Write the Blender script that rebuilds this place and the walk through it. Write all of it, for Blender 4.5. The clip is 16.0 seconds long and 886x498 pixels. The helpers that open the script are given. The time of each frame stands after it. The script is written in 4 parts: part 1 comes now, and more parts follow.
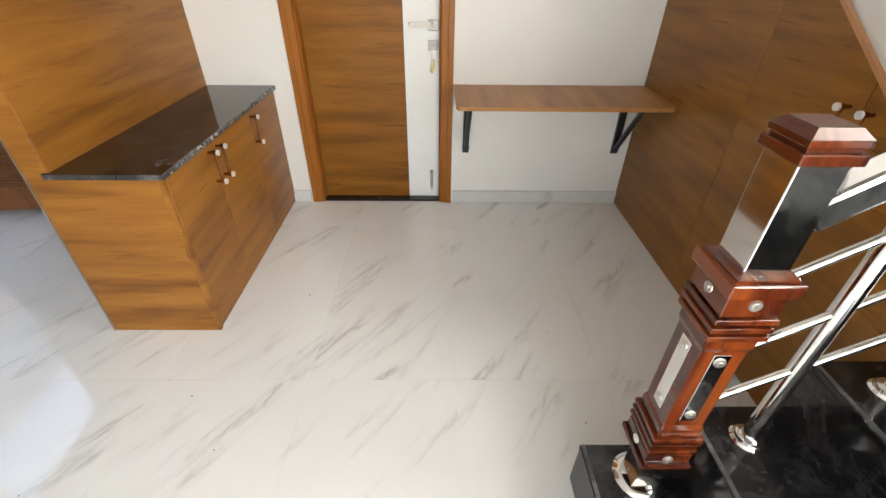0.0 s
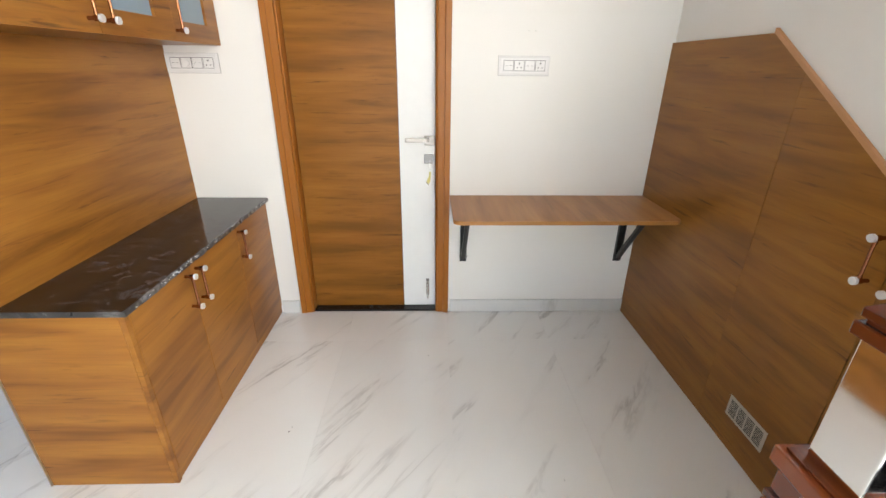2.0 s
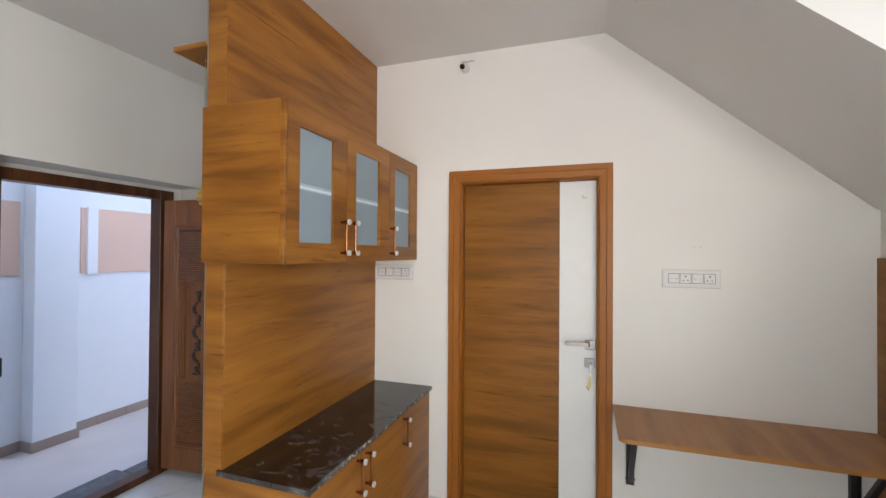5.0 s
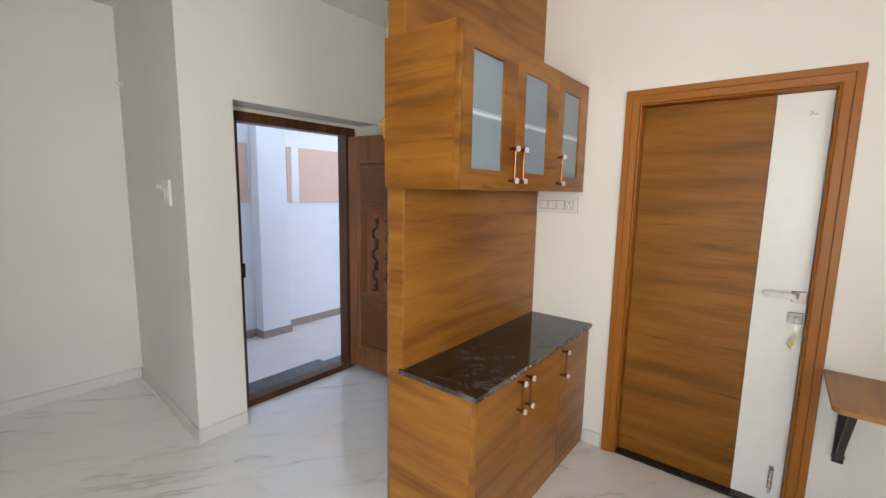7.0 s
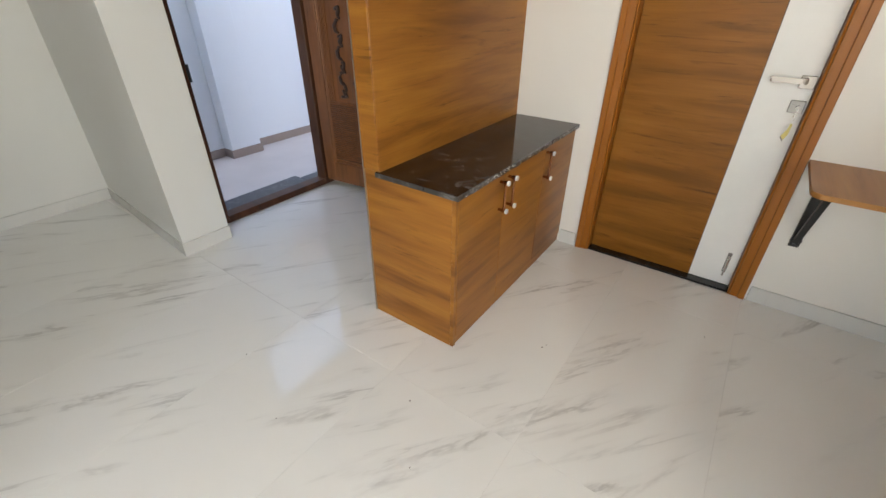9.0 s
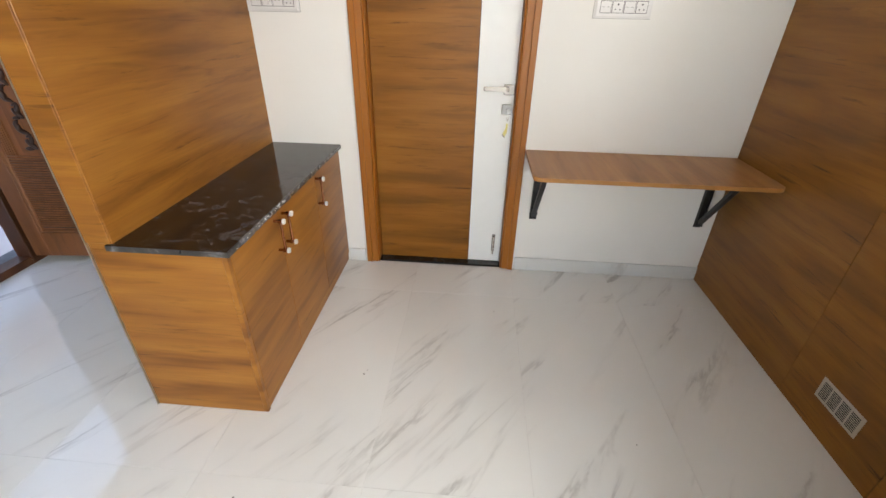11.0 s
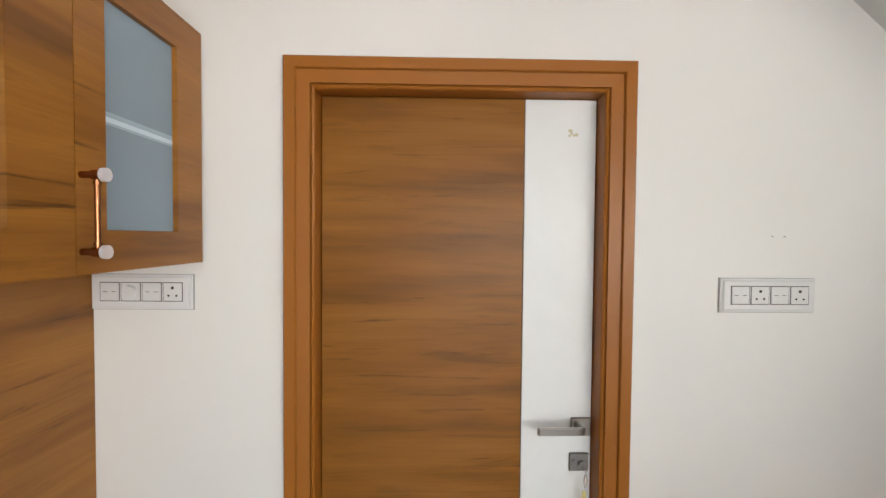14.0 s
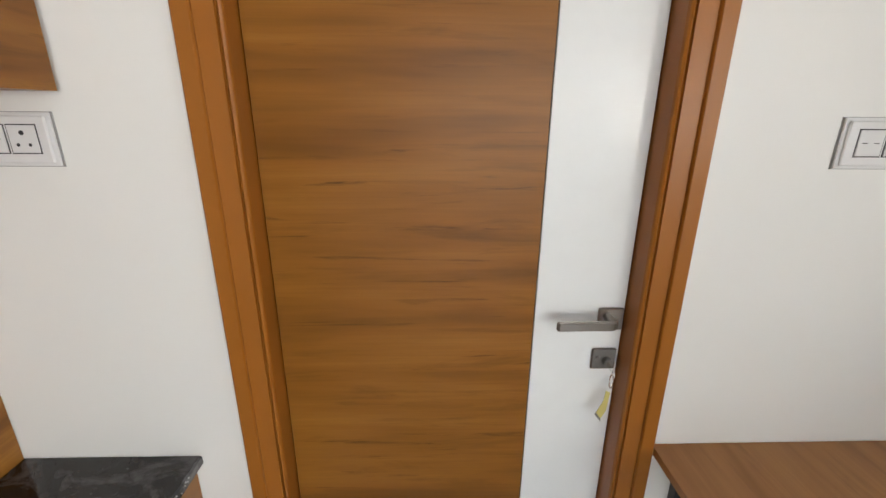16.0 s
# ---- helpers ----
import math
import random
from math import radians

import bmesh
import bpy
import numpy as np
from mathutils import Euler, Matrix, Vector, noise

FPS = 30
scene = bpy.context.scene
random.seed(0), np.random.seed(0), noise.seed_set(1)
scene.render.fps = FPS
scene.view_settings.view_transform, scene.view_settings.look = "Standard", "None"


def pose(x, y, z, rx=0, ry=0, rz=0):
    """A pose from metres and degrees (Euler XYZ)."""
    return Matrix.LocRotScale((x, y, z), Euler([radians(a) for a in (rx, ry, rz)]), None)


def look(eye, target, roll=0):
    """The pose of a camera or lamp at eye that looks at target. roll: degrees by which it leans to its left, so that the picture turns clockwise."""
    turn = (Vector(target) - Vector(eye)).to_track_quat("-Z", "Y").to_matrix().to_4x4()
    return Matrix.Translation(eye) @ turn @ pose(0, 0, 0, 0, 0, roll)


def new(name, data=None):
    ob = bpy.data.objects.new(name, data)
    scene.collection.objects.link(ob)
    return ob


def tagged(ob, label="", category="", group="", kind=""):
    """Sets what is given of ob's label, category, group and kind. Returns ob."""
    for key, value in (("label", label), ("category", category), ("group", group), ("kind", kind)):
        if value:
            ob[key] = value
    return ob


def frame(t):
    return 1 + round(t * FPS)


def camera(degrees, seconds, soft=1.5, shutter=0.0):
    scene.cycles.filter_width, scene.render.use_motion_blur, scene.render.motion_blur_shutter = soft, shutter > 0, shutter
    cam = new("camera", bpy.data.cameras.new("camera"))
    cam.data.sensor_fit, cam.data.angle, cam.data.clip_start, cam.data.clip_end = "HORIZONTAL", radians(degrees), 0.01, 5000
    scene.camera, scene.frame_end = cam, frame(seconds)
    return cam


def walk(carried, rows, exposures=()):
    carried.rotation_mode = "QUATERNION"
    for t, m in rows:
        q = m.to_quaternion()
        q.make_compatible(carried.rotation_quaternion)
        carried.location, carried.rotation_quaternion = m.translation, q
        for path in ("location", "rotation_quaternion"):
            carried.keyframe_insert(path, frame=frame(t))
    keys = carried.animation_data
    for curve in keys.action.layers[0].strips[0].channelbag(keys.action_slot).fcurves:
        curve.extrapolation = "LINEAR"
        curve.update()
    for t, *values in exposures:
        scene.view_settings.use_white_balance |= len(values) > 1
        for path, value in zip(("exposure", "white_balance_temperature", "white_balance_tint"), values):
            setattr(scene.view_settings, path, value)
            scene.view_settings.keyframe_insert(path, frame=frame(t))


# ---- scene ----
cam = camera(92.5, 16.0)
PATH = [
    (0, (0.376, 0.378, 1.424), (0.402, 2.022, 0.285), 0.7),
    (0.5, (0.348, 0.5, 1.413), (0.382, 2.157, 0.293), 0.7),
    (1, (0.379, 0.613, 1.427), (0.421, 2.305, 0.363), 0.7),
    (1.5, (0.372, 0.633, 1.453), (0.422, 2.391, 0.502), 0.6),
    (2, (0.364, 0.603, 1.486), (0.415, 2.44, 0.696), 0.5),
    (2.5, (0.358, 0.564, 1.533), (0.407, 2.476, 0.947), 0.4),
    (3, (0.341, 0.54, 1.58), (0.381, 2.504, 1.208), 0.4),
    (3.5, (0.347, 0.534, 1.605), (0.324, 2.524, 1.412), 0.4),
    (4, (0.356, 0.532, 1.602), (0.188, 2.524, 1.536), 0.3),
    (4.5, (0.349, 0.522, 1.606), (-0.033, 2.486, 1.603), 0.3),
    (5, (0.325, 0.488, 1.618), (-0.314, 2.383, 1.638), 0.4),
    (5.2, (0.327, 0.471, 1.618), (-0.425, 2.324, 1.646), 0.5),
    (7.3, (0.233, 0.474, 1.553), (-1.02, 1.983, 1.161), 0.6),
    (7.5, (0.224, 0.504, 1.54), (-1.021, 1.989, 1.044), 0.4),
    (8, (0.196, 0.525, 1.483), (-0.989, 1.959, 0.749), 0.6),
    (8.5, (0.184, 0.543, 1.445), (-0.918, 1.929, 0.515), 0.4),
    (9, (0.195, 0.556, 1.433), (-0.794, 1.946, 0.39), 0.4),
    (9.5, (0.238, 0.592, 1.434), (-0.574, 2.054, 0.336), 0.5),
    (11.8, (0.162, 0.638, 1.541), (0.21, 2.485, 0.778), 0.7),
    (12, (0.172, 0.634, 1.559), (0.212, 2.522, 0.901), 0.6),
    (12.5, (0.084, 0.746, 1.586), (0.14, 2.705, 1.186), 0.6),
    (13, (-0.005, 1.127, 1.627), (0.057, 3.117, 1.43), 0.6),
    (13.5, (-0.094, 1.519, 1.63), (-0.042, 3.517, 1.552), 0.4),
    (14, (-0.081, 1.857, 1.648), (-0.039, 3.856, 1.591), 0.5),
    (14.5, (-0.054, 2.069, 1.67), (-0.01, 4.067, 1.595), 0.5),
    (15, (-0.052, 2.136, 1.657), (-0.004, 4.128, 1.486), 0.4),
    (15.5, (-0.057, 2.16, 1.628), (-0.005, 4.122, 1.243), 0.4),
    (16, (-0.058, 2.21, 1.546), (-0.003, 4.112, 0.928), 0.4),
]
walk(cam, [(t, look(eye, target, roll)) for t, eye, target, roll in PATH], exposures=[(0, 2.81, 7150, 10), (1.5, 3.05, 6800, 10), (3.5, 2.68, 6900, 9), (5, 2.38, 6850, 12), (8, 2.5, 7400, 10), (9.5, 2.43, 7400, 10), (12, 2.97, 6750, 11), (12.7, 2.86, 6950, 11), (13.2, 2.66, 6900, 11), (14, 2.52, 6750, 10), (15, 2.42, 6700, 10), (16, 2.50, 6700, 10)])

# ---- the place's measures ----
NORTH = 3.02          # face of the wall with the inner door
PART_X0, PART_X1 = -1.09, -1.0
PANEL_X = 1.616
BODY_X = 1.631       # face of the boarding under the stair
CEIL_Z = 2.86
WEST = -3.75
ENTRY_X = -2.41
EAST = 2.65
SOUTH = -3.2
RISE = 0.1945
LOW_RISE = 0.1915


# ---- world, sun and large lights ----
def make_world():
    w = bpy.data.worlds.new("world")
    w.use_nodes = True
    nt = w.node_tree
    sky = nt.nodes.new("ShaderNodeTexSky")
    sky.sky_type, sky.sun_disc = "NISHITA", False
    sky.sun_elevation, sky.sun_rotation = radians(55), radians(60)
    nt.links.new(sky.outputs[0], nt.nodes["Background"].inputs[0])
    nt.nodes["Background"].inputs[1].default_value = 0.18
    scene.world = w


def area_lamp(name, m, w, h, watts, colour):
    d = bpy.data.lights.new(name, "AREA")
    d.shape, d.size, d.size_y, d.energy, d.color = "RECTANGLE", w, h, watts, colour
    ob = new(name, d)
    ob.matrix_world = m
    return ob


make_world()
sun_data = bpy.data.lights.new("sun", "SUN")
sun_data.energy, sun_data.angle, sun_data.color = 3.0, radians(0.5), (1.0, 0.95, 0.86)
sun = new("sun", sun_data)
sun.matrix_world = look((0, 0, 0), (-math.sin(radians(60)) * math.cos(radians(55)), -math.cos(radians(60)) * math.cos(radians(55)), -math.sin(radians(55))))
area_lamp("south_window_light", look((0.95, SOUTH - 0.02, 1.45), (0.95, 0, -0.6)), 2.2, 2.1, 6.4, (1.0, 0.98, 0.95))
area_lamp("stair_window_light", look((2.78, 0.87, 2.52), (0, 1.3, 0.8)), 1.15, 1.15, 4.8, (0.99, 0.99, 0.97))
# added fill from an unseen opening, brightens the surfaces that face east
area_lamp("east_window_light", look((EAST + 0.02, -1.75, 1.5), (0, -0.6, -0.5)), 1.4, 1.3, 21, (1.0, 0.98, 0.95))


# ---- materials ----
def material(name):
    m = bpy.data.materials.new(name)
    m.use_nodes = True
    return m, m.node_tree, m.node_tree.nodes["Principled BSDF"]


def N(nt, kind, **props):
    n = nt.nodes.new(kind)
    for k, v in props.items():
        if k == "data_type":
            n.data_type = v
        elif k == "operation":
            n.operation = v
        elif k == "blend_type":
            n.blend_type = v
    return n


def math_node(nt, op, a, b=0.0):
    n = nt.nodes.new("ShaderNodeMath")
    n.operation = op
    for i, v in enumerate((a, b)):
        if isinstance(v, (int, float)):
            n.inputs[i].default_value = v
        else:
            nt.links.new(v, n.inputs[i])
    return n.outputs[0]


def noise_node(nt, vec, scale, detail=4.0, rough=0.55, distortion=0.0):
    n = nt.nodes.new("ShaderNodeTexNoise")
    n.inputs["Scale"].default_value, n.inputs["Detail"].default_value = scale, detail
    n.inputs["Roughness"].default_value, n.inputs["Distortion"].default_value = rough, distortion
    if vec is not None:
        nt.links.new(vec, n.inputs["Vector"])
    return n.outputs["Fac"]


def ramp(nt, fac, stops):
    r = nt.nodes.new("ShaderNodeValToRGB")
    els = r.color_ramp.elements
    while len(els) < len(stops):
        els.new(0.5)
    for e, (p, c) in zip(els, stops):
        e.position = p
        e.color = (*c, 1) if len(c) == 3 else c
    nt.links.new(fac, r.inputs[0])
    return r.outputs[0]


def bump(nt, bsdf, height, strength, distance=0.002):
    b = nt.nodes.new("ShaderNodeBump")
    b.inputs["Strength"].default_value, b.inputs["Distance"].default_value = strength, distance
    nt.links.new(height, b.inputs["Height"])
    nt.links.new(b.outputs[0], bsdf.inputs["Normal"])


def position(nt):
    return nt.nodes.new("ShaderNodeNewGeometry").outputs["Position"]


def combine(nt, x, y, z):
    c = nt.nodes.new("ShaderNodeCombineXYZ")
    for i, v in enumerate((x, y, z)):
        if isinstance(v, (int, float)):
            c.inputs[i].default_value = v
        else:
            nt.links.new(v, c.inputs[i])
    return c.outputs[0]


def mix_colour(nt, fac, a, b, blend="MIX"):
    m = nt.nodes.new("ShaderNodeMix")
    m.data_type, m.blend_type = "RGBA", blend
    for sock, v in ((m.inputs[0], fac), (m.inputs[6], a), (m.inputs[7], b)):
        if isinstance(v, (int, float)):
            sock.default_value = v
        elif isinstance(v, tuple):
            sock.default_value = (*v, 1)
        else:
            nt.links.new(v, sock)
    return m.outputs[2]


def laminate(name, dark, mid, light, along="xy", across="z", rough=0.34, offset=0.0, spec=0.34, streak=1.0):
    """Wood-print laminate: long fibres, soft bands and short dark flecks."""
    m, nt, bsdf = material(name)
    sep = nt.nodes.new("ShaderNodeSeparateXYZ")
    nt.links.new(position(nt), sep.inputs[0])
    axes = {"x": sep.outputs[0], "y": sep.outputs[1], "z": sep.outputs[2]}
    u = axes[along[0]] if len(along) == 1 else math_node(nt, "ADD", axes[along[0]], axes[along[1]])
    u = math_node(nt, "ADD", u, offset)
    v = axes[across]
    info = nt.nodes.new("ShaderNodeObjectInfo")
    w = math_node(nt, "ADD", math_node(nt, "MULTIPLY", math_node(nt, "SUBTRACT", axes["x"], axes["y"]), 0.3), math_node(nt, "MULTIPLY", info.outputs["Random"], 23.0))
    vec = combine(nt, math_node(nt, "MULTIPLY", u, 0.6), math_node(nt, "MULTIPLY", v, 6.5), w)
    bands = noise_node(nt, vec, 2.0, 3, 0.5, 0.35)
    vec2 = combine(nt, math_node(nt, "MULTIPLY", u, 1.8), math_node(nt, "MULTIPLY", v, 85.0), w)
    fibre = noise_node(nt, vec2, 2.2, 6, 0.7, 0.3)
    vec3 = combine(nt, math_node(nt, "MULTIPLY", u, 2.1), math_node(nt, "MULTIPLY", v, 42.0), w)
    fleck = noise_node(nt, vec3, 1.3, 5, 0.62, 0.55)
    vec4 = combine(nt, math_node(nt, "MULTIPLY", u, 1.3), math_node(nt, "MULTIPLY", v, 13.0), w)
    smoke = noise_node(nt, vec4, 1.9, 5, 0.65, 0.6)
    base = ramp(nt, bands, [(0.30, dark), (0.48, mid), (0.68, light)])
    c = mix_colour(nt, math_node(nt, "MULTIPLY", ramp(nt, fibre, [(0.38, (1, 1, 1)), (0.6, (0, 0, 0))]), 0.22), base, dark)
    deep = (dark[0] * 0.36, dark[1] * 0.30, dark[2] * 0.5)
    c = mix_colour(nt, ramp(nt, smoke, [(0.55, (0, 0, 0)), (0.72, (0.42, 0.42, 0.42))]), c, tuple(q * 0.55 for q in dark))
    near = ramp(nt, smoke, [(0.45, (0.25, 0.25, 0.25)), (0.62, (1, 1, 1))])
    marks = math_node(nt, "MULTIPLY", ramp(nt, fleck, [(0.605, (0, 0, 0)), (0.675, (0.85, 0.85, 0.85))]), streak)
    c = mix_colour(nt, math_node(nt, "MULTIPLY", marks, near), c, deep)
    nt.links.new(c, bsdf.inputs["Base Color"])
    bsdf.inputs["Roughness"].default_value = rough
    nt.links.new(ramp(nt, fibre, [(0.2, (rough * 0.85,) * 3), (0.8, (rough * 1.2,) * 3)]), bsdf.inputs["Roughness"])
    bsdf.inputs["Specular IOR Level"].default_value = spec
    bump(nt, bsdf, fibre, 0.05, 0.0006)
    return m


def painted(name, colour, rough=0.6, wave=0.15, scale=30.0, tone=0.06):
    m, nt, bsdf = material(name)
    pos = position(nt)
    big = noise_node(nt, pos, 0.8, 3)
    fine = noise_node(nt, pos, scale, 5, 0.6)
    low = tuple(q * (1 - tone) for q in colour)
    nt.links.new(ramp(nt, big, [(0.3, low), (0.7, colour)]), bsdf.inputs["Base Color"])
    bsdf.inputs["Roughness"].default_value = rough
    bump(nt, bsdf, fine, wave, 0.002)
    return m


def metal(name, colour, rough, brushed=False, tone=0.2):
    m, nt, bsdf = material(name)
    pos = position(nt)
    f = noise_node(nt, pos, 18, 5, 0.6)
    bsdf.inputs["Base Color"].default_value = (*colour, 1)
    bsdf.inputs["Metallic"].default_value = 1.0
    nt.links.new(ramp(nt, f, [(0.3, (rough * (1 - tone),) * 3), (0.75, (rough * (1 + tone) + 0.01,) * 3)]), bsdf.inputs["Roughness"])
    if brushed:
        bump(nt, bsdf, noise_node(nt, pos, 300, 2), 0.05, 0.0004)
    return m


def plain(name, colour, rough=0.4, metallic=0.0):
    m, nt, bsdf = material(name)
    f = noise_node(nt, position(nt), 12, 4, 0.6)
    nt.links.new(ramp(nt, f, [(0.3, tuple(q * 0.97 for q in colour)), (0.7, colour)]), bsdf.inputs["Base Color"])
    bsdf.inputs["Roughness"].default_value = rough
    bsdf.inputs["Metallic"].default_value = metallic
    return m


def marble(name, base, vein, rough, per_piece=True):
    """Glossy vitrified tile with diagonal grey veins and a faint cloudiness."""
    m, nt, bsdf = material(name)
    pos = position(nt)
    if per_piece:
        info = nt.nodes.new("ShaderNodeObjectInfo")
        shift = math_node(nt, "MULTIPLY", info.outputs["Random"], 37.0)
        add = nt.nodes.new("ShaderNodeVectorMath")
        add.operation = "ADD"
        nt.links.new(pos, add.inputs[0])
        nt.links.new(combine(nt, shift, math_node(nt, "MULTIPLY", shift, 1.7), 0.0), add.inputs[1])
        pos = add.outputs[0]
    rot = nt.nodes.new("ShaderNodeMapping")
    rot.inputs["Rotation"].default_value = (0, 0, radians(-54))
    nt.links.new(pos, rot.inputs[0])
    sq = nt.nodes.new("ShaderNodeMapping")
    sq.inputs["Scale"].default_value = (0.8, 5.0, 1)
    nt.links.new(rot.outputs[0], sq.inputs[0])
    n1 = noise_node(nt, sq.outputs[0], 1.1, 6, 0.6, 0.45)
    ridge = math_node(nt, "ABSOLUTE", math_node(nt, "SUBTRACT", n1, 0.5))
    line = ramp(nt, ridge, [(0.0, (1, 1, 1)), (0.03, (0, 0, 0))])
    mask = ramp(nt, noise_node(nt, sq.outputs[0], 1.6, 3, 0.5, 0.3), [(0.52, (0, 0, 0)), (0.70, (1, 1, 1))])
    soft = ramp(nt, ridge, [(0.0, (1, 1, 1)), (0.10, (0, 0, 0))])
    strength = math_node(nt, "MULTIPLY", mask, math_node(nt, "ADD", math_node(nt, "MULTIPLY", line, 0.50), math_node(nt, "MULTIPLY", soft, 0.16)))
    cloud = noise_node(nt, pos, 1.1, 4)
    b = ramp(nt, cloud, [(0.3, tuple(q * 0.95 for q in base)), (0.7, base)])
    nt.links.new(mix_colour(nt, strength, b, vein), bsdf.inputs["Base Color"])
    bsdf.inputs["Roughness"].default_value = rough
    nt.links.new(ramp(nt, noise_node(nt, pos, 2.5, 5, 0.6), [(0.3, (rough * 0.7,) * 3), (0.75, (rough * 1.6,) * 3)]), bsdf.inputs["Roughness"])
    return m


def granite(name, base, fleck, rough, dusty=0.3):
    m, nt, bsdf = material(name)
    pos = position(nt)
    st = nt.nodes.new("ShaderNodeMapping")
    st.inputs["Rotation"].default_value = (0, 0, radians(25))
    st.inputs["Scale"].default_value = (1.2, 1.7, 1.2)
    nt.links.new(pos, st.inputs[0])
    a = noise_node(nt, st.outputs[0], 8, 9, 0.72, 0.8)
    ridge = math_node(nt, "ABSOLUTE", math_node(nt, "SUBTRACT", noise_node(nt, st.outputs[0], 4.5, 6, 0.65, 1.6), 0.5))
    fine = noise_node(nt, pos, 95, 3, 0.6)
    dust = noise_node(nt, pos, 5, 6, 0.7, 1.2)
    c = mix_colour(nt, ramp(nt, a, [(0.50, (0, 0, 0)), (0.68, (0.8, 0.8, 0.8))]), base, fleck)
    wisp = math_node(nt, "MULTIPLY", ramp(nt, ridge, [(0.0, (1, 1, 1)), (0.11, (0, 0, 0))]), ramp(nt, a, [(0.48, (0, 0, 0)), (0.6, (0.8, 0.8, 0.8))]))
    c = mix_colour(nt, math_node(nt, "MULTIPLY", wisp, 0.7), c, tuple(q * 1.5 for q in fleck))
    c = mix_colour(nt, ramp(nt, fine, [(0.66, (0, 0, 0)), (0.78, (0.7, 0.7, 0.7))]), c, tuple(q * 1.8 for q in fleck))
    c = mix_colour(nt, math_node(nt, "MULTIPLY", ramp(nt, dust, [(0.5, (0, 0, 0)), (0.75, (1, 1, 1))]), dusty), c, (0.16, 0.155, 0.15))
    nt.links.new(c, bsdf.inputs["Base Color"])
    nt.links.new(ramp(nt, dust, [(0.35, (rough,) * 3), (0.7, (rough + dusty * 0.5,) * 3)]), bsdf.inputs["Roughness"])
    return m


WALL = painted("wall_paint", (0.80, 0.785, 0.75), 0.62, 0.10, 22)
# darker, cooler tone for the entry, west and south walls
WALL_COOL = painted("wall_tone_cool", (0.70, 0.71, 0.69), 0.55, 0.08, 22)
CEIL = painted("ceiling_paint", (0.72, 0.70, 0.675), 0.8, 0.08, 25)
LAM = laminate("teak_laminate", (0.17, 0.062, 0.010), (0.285, 0.112, 0.019), (0.365, 0.153, 0.026))
LAM_DOOR = laminate("door_laminate", (0.165, 0.062, 0.010), (0.248, 0.096, 0.014), (0.305, 0.125, 0.020), "x", "z", 0.3, 3.3, 0.2)
LAM_STAIR = laminate("stair_panel_laminate", (0.185, 0.074, 0.011), (0.262, 0.107, 0.015), (0.325, 0.140, 0.022), "y", "z", 0.3, 1.9)
LAM_SHELF = laminate("shelf_laminate", (0.29, 0.125, 0.04), (0.40, 0.185, 0.062), (0.48, 0.24, 0.085), "y", "x", 0.34, 0.0, 0.34, 0.2)
EDGE = plain("laminate_edge", (0.36, 0.16, 0.04), 0.4)
SLOPE_EDGE = plain("pale_wood_edge", (0.50, 0.25, 0.11), 0.45)
FRAME_WOOD = painted("door_frame_paint", (0.34, 0.118, 0.016), 0.36, 0.12, 60, 0.12)
DARK_WOOD = laminate("dark_entry_wood", (0.055, 0.020, 0.008), (0.085, 0.031, 0.012), (0.12, 0.045, 0.017), "z", "y", 0.35)
LEAF_WOOD = laminate("carved_door_wood", (0.15, 0.056, 0.019), (0.20, 0.076, 0.026), (0.25, 0.096, 0.033), "z", "x", 0.38)
NEWEL_WOOD = laminate("varnished_rosewood", (0.035, 0.007, 0.004), (0.105, 0.019, 0.006), (0.235, 0.052, 0.011), "z", "x", 0.07, 0.0, 0.7)
FRAME_WOOD.node_tree.nodes["Principled BSDF"].inputs["Specular IOR Level"].default_value = 0.3
WHITE_GLOSS = plain("white_gloss_laminate", (0.80, 0.81, 0.80), 0.2)
WHITE_GLOSS.node_tree.nodes["Principled BSDF"].inputs["Specular IOR Level"].default_value = 0.14
PLASTIC = plain("white_plastic", (0.72, 0.71, 0.70), 0.35)
GREY_LINE = plain("dark_gap", (0.055, 0.05, 0.05), 0.6)
BLACK = plain("black_powder_coat", (0.018, 0.019, 0.021), 0.38)
STEEL = metal("polished_steel", (0.78, 0.77, 0.75), 0.06)
SATIN = metal("satin_nickel", (0.30, 0.275, 0.25), 0.38, True)
DULL = metal("dull_steel", (0.24, 0.23, 0.22), 0.38, True)
CHROME = plain("handle_chrome", (0.84, 0.87, 0.91), 0.3, 0.45)
COPPER = metal("rose_gold", (0.30, 0.125, 0.06), 0.22)
ALU = metal("vent_aluminium", (0.62, 0.60, 0.56), 0.4, True)
FLOOR_TILE = marble("floor_marble", (0.86, 0.875, 0.86), (0.36, 0.36, 0.35), 0.04)
SKIRT_TILE = marble("skirting_marble", (0.66, 0.665, 0.65), (0.42, 0.41, 0.40), 0.06)
FLOOR_TILE.node_tree.nodes["Principled BSDF"].inputs["Specular IOR Level"].default_value = 0.65
GROUT = plain("grout", (0.80, 0.80, 0.79), 0.5)
COUNTER = granite("counter_granite", (0.013, 0.010, 0.009), (0.075, 0.071, 0.073), 0.06, 0.14)
COUNTER_EDGE = granite("chipped_granite_edge", (0.03, 0.03, 0.032), (0.16, 0.16, 0.17), 0.25, 0.3)
STEP = granite("step_granite", (0.009, 0.009, 0.010), (0.022, 0.023, 0.025), 0.07, 0.28)
STEP_DUSTY = granite("dusty_granite_edge", (0.05, 0.051, 0.053), (0.14, 0.14, 0.145), 0.45, 0.5)
# chipped stone, its pale colour includes the glints of the edge
CHIP = plain("glinting_stone_chip", (0.62, 0.64, 0.64), 0.3)
